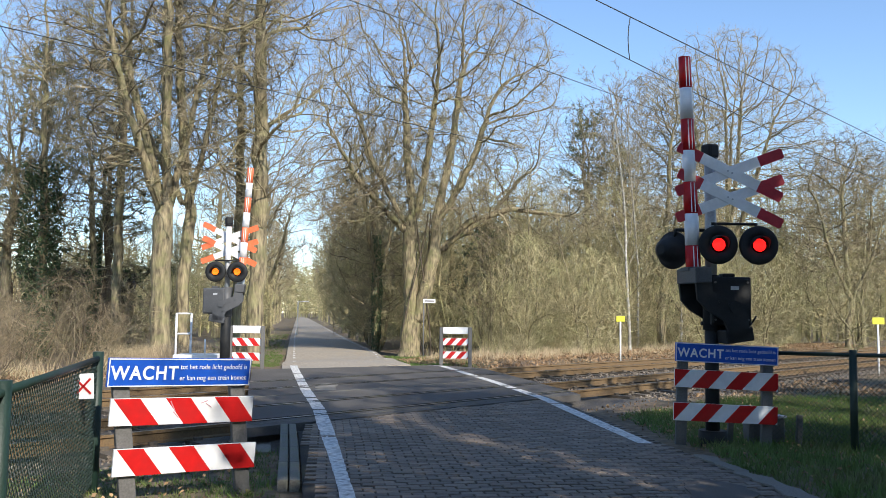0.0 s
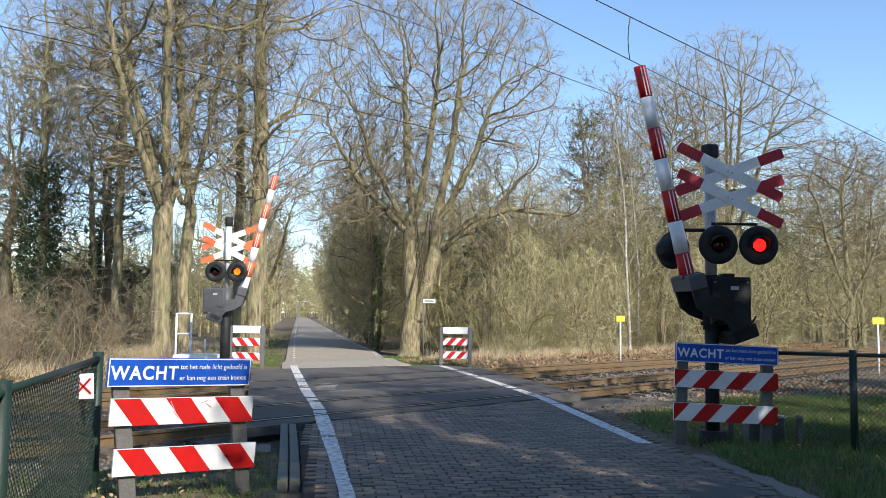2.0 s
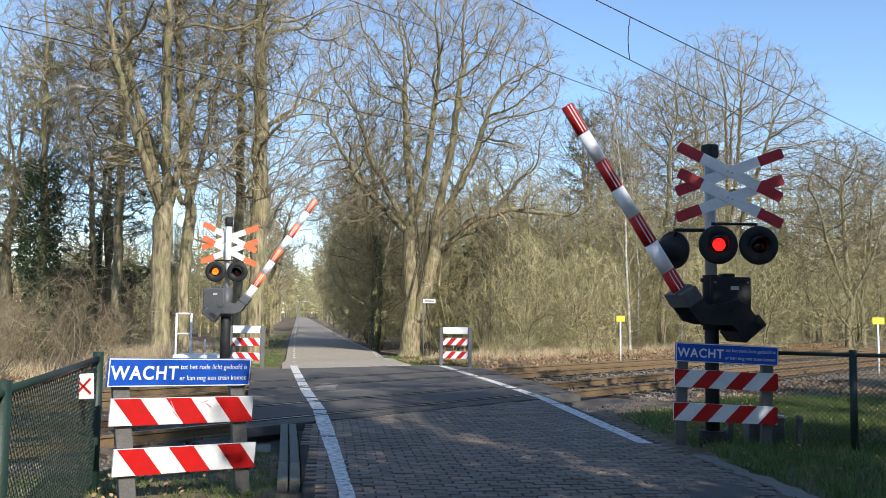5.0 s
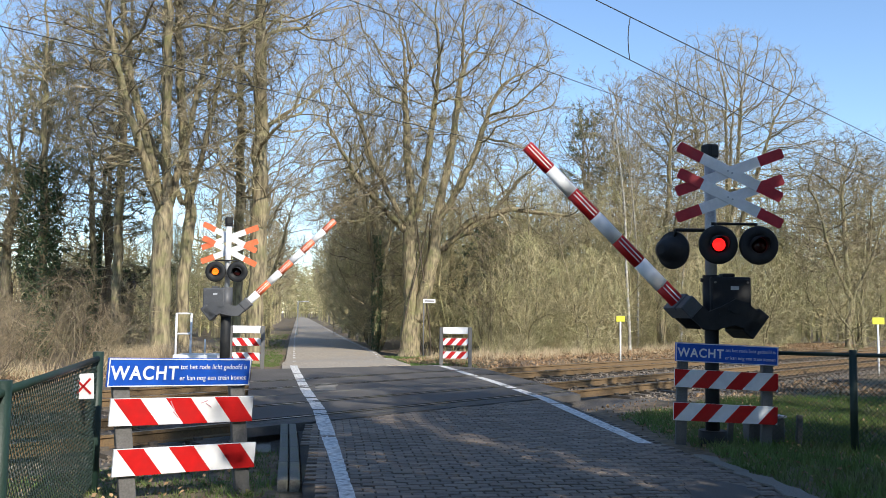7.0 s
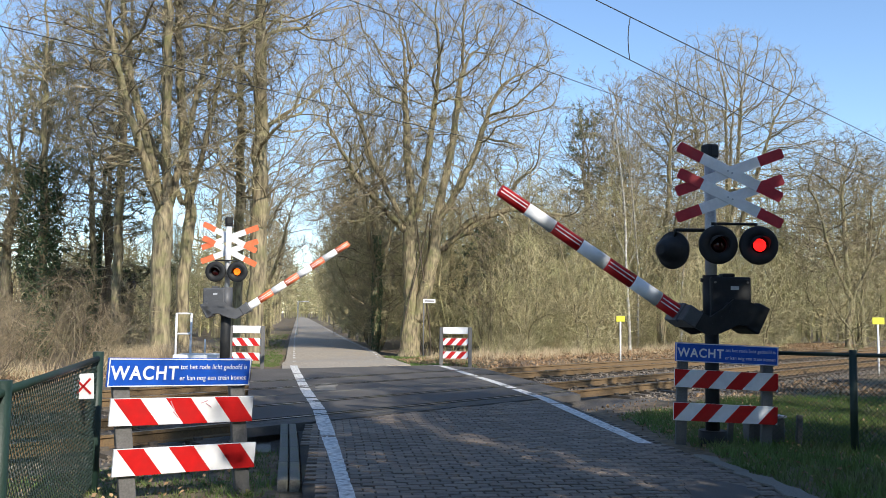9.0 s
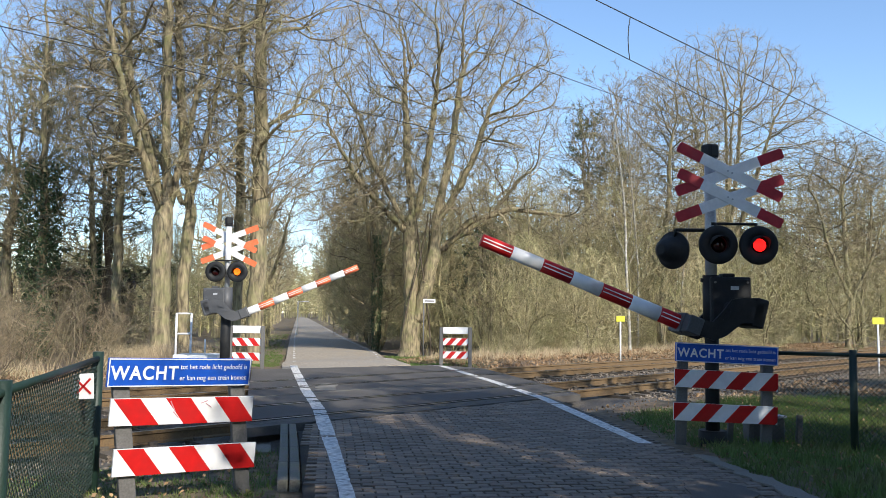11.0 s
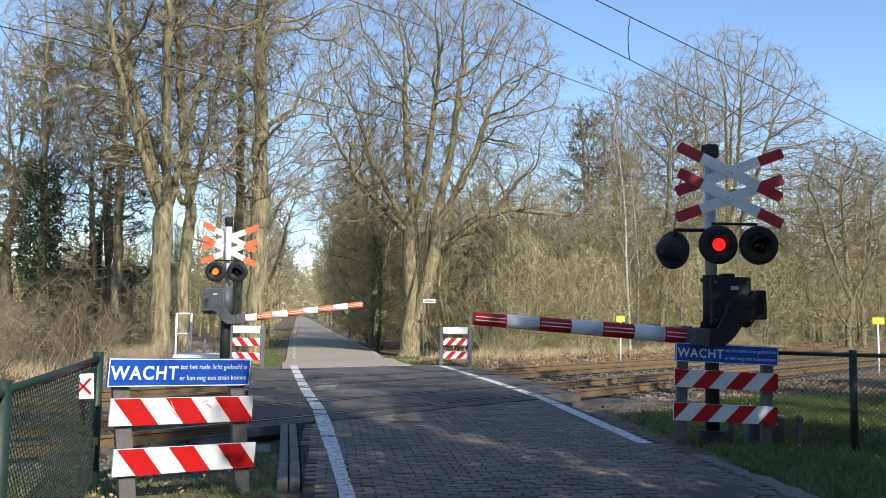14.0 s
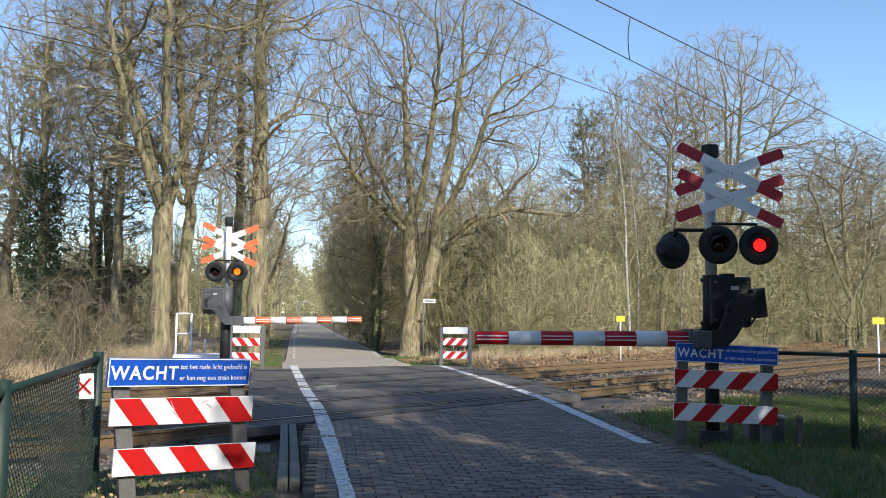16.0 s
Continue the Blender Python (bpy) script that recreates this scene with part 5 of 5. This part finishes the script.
def dry_grass():
    rg = random.Random(79)
    w = Wood()
    for k in range(760):
        if k < 260:
            x, y, h = rg.gauss(-7.9, 0.7), rg.gauss(23.6, 0.7), 0.7
        elif k < 420:
            p = spot(rg.uniform(-21.5, -18.4), rg.uniform(-9, 8.5))
            x, y, h = p.x, p.y, 0.4
        else:
            p = spot(rg.uniform(-22.0, -18.6), rg.uniform(20, 46))
            x, y, h = p.x, p.y, 0.4
        if road_left(y) - 1.4 < x < road_right(y) + 1.2:
            continue
        z = ground_z(x, y)
        for _ in range(16):
            a = Vector((x + rg.gauss(0, 0.10), y + rg.gauss(0, 0.10), z - 0.02))
            d = Vector((rg.gauss(0, 0.42), rg.gauss(0, 0.42), 1)).normalized()
            w.whip(a, a + d * h * rg.uniform(0.5, 1.25), 0.010)
    tagged(new("dry_grass", w.mesh("dry_grass", M_DRY, False)), "tall pale dry grass beside the railway", "grass", kind="stuff")


dry_grass()


def road_patch(name, outline, material, label, lift=0.004):
    """A flat patch with a ragged rim that lies on the road."""
    pts = []
    for (ax, ay), (bx, by) in zip(outline, outline[1:] + outline[:1]):
        n = max(2, int(math.hypot(bx - ax, by - ay) / 0.06))
        for k in range(n):
            x, y = ax + (bx - ax) * k / n, ay + (by - ay) * k / n
            pts.append((x + 0.10 * noise.noise((x * 5, y * 5, 3)), y + 0.06 * noise.noise((x * 6, y * 6, 8)), lift))
    m = len(pts)
    verts = pts + [(x, y, z - 0.02) for x, y, z in pts]
    faces = [tuple(range(m))] + [(k, m + k, m + (k + 1) % m, (k + 1) % m) for k in range(m)]
    tagged(new(name, raw(name, verts, faces, material)), label, "road patch", kind="structure")


road_patch("sandy_edge", [(road_right(y) + 0.10, y) for y in (5.4, 6.4, 7.4, 8.4, 9.4)] + [(road_right(y) - 0.04 - 0.08 * smooth(9.0, 7.2, y), y) for y in (9.4, 8.4, 7.4, 6.4, 5.4)], M_SAND, "pale sandy gravel spilled along the road edge", 0.014)
road_patch("asphalt_patch", [(2.1, 7.1), (2.6, 7.0), (2.72, 7.6), (2.5, 8.0), (2.2, 7.8)], M_ASPHALT, "dark asphalt repair in the paving", 0.015)
road_patch("concrete_patch", [(-2.45, 16.5), (-2.05, 16.6), (-2.2, 18.2), (-2.55, 18.1)], M_SAND, "pale worn concrete patch in the crossing deck")


# ---- left kerb and slabs ----
def kerbs():
    group = thing("kerb", pose(0, 0, 0), "low mossy concrete kerb along the road edge", "kerb", kind="structure")
    for off in (0.07, 0.18):
        y = 7.6
        while y < 11.0:
            y2 = y + 0.95
            a = Vector((road_left(y) - off, y, 0.005))
            b = Vector((road_left(y2) - off, y2, 0.005))
            c, d = (a + b) / 2, b - a
            part("kerbstone", box(B(), (0.095, d.length - 0.012, 0.2), (0, 0, 0), bevel=0.012), M_KERB, group, m=pose(c.x, c.y, -0.075, 0, 0, math.degrees(math.atan2(-d.x, d.y))))
            y = y2
    for k, (x, y, a) in enumerate(((-2.35, 10.5, 35), (-2.2, 9.75, 12), (-2.75, 10.2, 30))):
        ob = part("concrete_slab", box(B(), (0.55, 0.45, 0.10), (0, 0, 0), bevel=0.012), M_KERB, m=pose(x, y, ground_z(x, y) + 0.03, 2, 1, a))
        tagged(ob, "loose grey concrete slab beside the kerb", "concrete slab", "loose slabs")


kerbs()


def deck_seams():
    for s in (-9.72, -12.8):
        ws = [w for w in np.arange(0, 40, 0.1) if wide_left(spot(s, w).y) < spot(s, w).x < wide_right(spot(s, w).y)]
        c = spot(s, (ws[0] + ws[-1]) / 2, 0.002)
        ob = part("deck_seam", box(B(), (ws[-1] - ws[0], 0.022, 0.005), c, (0, 0, RAIL_TURN)), M_KERB)
        tagged(ob, "pale worn seam between the crossing deck slabs", "deck seam", kind="structure")


deck_seams()


# ---- brick paving ----
def paving():
    rg = random.Random(99)
    bm = B()
    box(bm, (0.19, 0.094, 0.05), (0, 0, -0.025))
    bmesh.ops.bevel(bm, geom=[e for e in bm.edges if all(v.co.z > -0.001 for v in e.verts)], offset=0.006, segments=1, affect="EDGES")
    unit = mesh_of("brick", bm, M_BRICK)
    verts, faces, made = [], [], 0
    co = [v.co.copy() for v in unit.vertices]
    fs = [tuple(f.vertices) for f in unit.polygons if f.normal.z > -0.5]
    turn = radians(7.5)
    ux, uy = Vector((math.cos(turn), math.sin(turn), 0)), Vector((-math.sin(turn), math.cos(turn), 0))
    for j in range(40, 150):
        for i in range(-30, 30):
            p = ux * (0.205 * (i + 0.5 * (j % 2))) + uy * (0.106 * j)
            p += ux * noise.noise((i * 0.3, j * 0.2, 1)) * 0.012 + uy * noise.noise((i * 0.15, j * 0.15, 7)) * 0.03
            if not (road_left(p.y) + 0.1 < p.x < road_right(p.y) - 0.1) or 0.722 * p.x - 0.692 * p.y < -9.35 or p.y < 4.6:
                continue
            z = 0.001 + rg.uniform(-0.004, 0.004) + 0.012 * noise.noise((p.x * 0.8, p.y * 0.8, 3))
            m = Matrix.Translation((p.x, p.y, z)) @ Euler((rg.gauss(0, 0.012), rg.gauss(0, 0.012), turn + rg.gauss(0, 0.015))).to_matrix().to_4x4()
            if 6.6 < p.y < 8.2 and -0.6 < p.x < 2.9 and made < 300:
                part("brick", unit, None, road_bed, m=m)
                made += 1
            else:
                o = len(verts)
                verts += [m @ c for c in co]
                faces += [tuple(o + q for q in f) for f in fs]
    ob = part("bricks", raw("bricks", verts, faces, M_BRICKS), None, road_bed, "grey-brown paving bricks laid in rows")
    tagged(ob, kind="stuff")


paving()


# ---- shed among the trees ----
def shed():
    t = thing("shed", pose(-19.6, 46.0, -0.55, 0, 0, 12), "dark brown wooden shed half hidden behind trees", "shed")
    for k in range(22):
        part("wall_board", box(B(), (0.21, 0.04, 2.9), (-2.3 + 0.22 * k, -1.5, 1.4), bevel=0.006), M_SHED, t)
    part("wall", box(B(), (4.9, 2.9, 2.85), (0, 0, 1.4)), M_SHED, t)
    for s, a in ((-1, 32), (1, -32)):
        part("roof", box(B(), (5.5, 2.2, 0.08), (0, s * 0.86, 3.55), (-a * 1.0, 0, 0), bevel=0.01), M_ROOF, t, "dark grey pitched roof")
    part("door", box(B(), (0.95, 0.05, 2.0), (0.8, -1.54, 1.05), bevel=0.01), M_BARKDARK, t)


M_SHED = mat("dark_planks", (0.075, 0.05, 0.035), (0.045, 0.03, 0.022), 0.85, grain=12, patch=1.5, bump=0.5, stretch=0.2)
M_ROOF = mat("roof_felt", (0.06, 0.055, 0.055), (0.04, 0.037, 0.037), 0.9, grain=25, patch=1.2, bump=0.4)
shed()


# ---- what moves ----
def motions():
    near_angles = ((0.0, 87.9), (0.8, 87.5), (1.0, 84.3), (1.5, 80.3), (2.0, 76.8), (2.5, 73.9), (3.0, 70.7), (3.5, 67.1), (4.0, 63.6),
                   (4.2, 62.3), (6.3, 48.6), (6.5, 47.3), (7.0, 44.1), (7.5, 41.2), (8.0, 38.4), (8.5, 35.5), (9.0, 32.5), (11.5, 18.0),
                   (12.0, 15.2), (12.5, 12.6), (13.0, 9.7), (13.5, 6.8), (14.0, 3.9), (14.5, 1.2), (15.0, -0.4), (16.0, -0.2))
    far_angles = ((0.0, 86.8), (0.8, 87.1), (1.0, 83.8), (1.5, 79.0), (2.0, 76.2), (2.5, 73.1), (3.0, 70.0), (3.5, 66.8), (4.0, 63.7),
                  (4.2, 62.3), (6.3, 49.3), (6.5, 48.2), (7.0, 45.2), (7.5, 42.4), (8.0, 39.6), (8.5, 36.9), (9.0, 34.1), (11.5, 20.6),
                  (12.0, 17.9), (12.5, 15.4), (13.0, 12.6), (13.5, 10.1), (14.0, 7.6), (14.5, 5.3), (15.0, 3.0), (15.4, 1.3), (16.0, 1.3))
    walk(near_boom, [(t, pose(0.15, -0.05, 1.63, 0, a, 9)) for t, a in near_angles])
    walk(far_boom, [(t, pose(-0.10, -0.05, 1.68, 0, -a, 9)) for t, a in far_angles])
    # the two lenses of each signal light in turn: each turns its glowing face forwards and away again
    for lenses in (near_lenses, far_lenses):
        for which, lens in enumerate(lenses):
            rows = [(0.0, 0)] if which else [(0.0, 0), (0.0333, 80), (0.0667, 160)]
            k = 0
            while True:
                on = 0.27 + 0.64 * k + (0.40 if which else -0.02)
                off = 0.27 + 0.64 * (k + (1 if which else 0)) + (-0.04 if which else 0.345)
                if which and k == 24:
                    on = 15.9334
                if k == 17:
                    on, off = (11.5, off) if which else (on, 11.5334)
                if on > 15.95:
                    break
                if which and k == 0:
                    rows += [(0.27, 0), (0.30, 80), (0.3334, 160)]
                rows += [(on - 0.0667, 160), (on - 0.0333, 80), (on, 0)]
                if not which and k == 24:
                    off = 15.9
                if off < 15.95:
                    rows += [(off, 0), (off + 0.0333, 80), (off + 0.0667, 160)]
                k += 1
            last = rows[-1][1]
            rows.append((16.0, last))
            rows = sorted({round(t * 30): (t, a) for t, a in rows}.values())
            walk(lens, [(t, pose(0, 0.045, 0, 0, 0, a)) for t, a in rows])


motions()
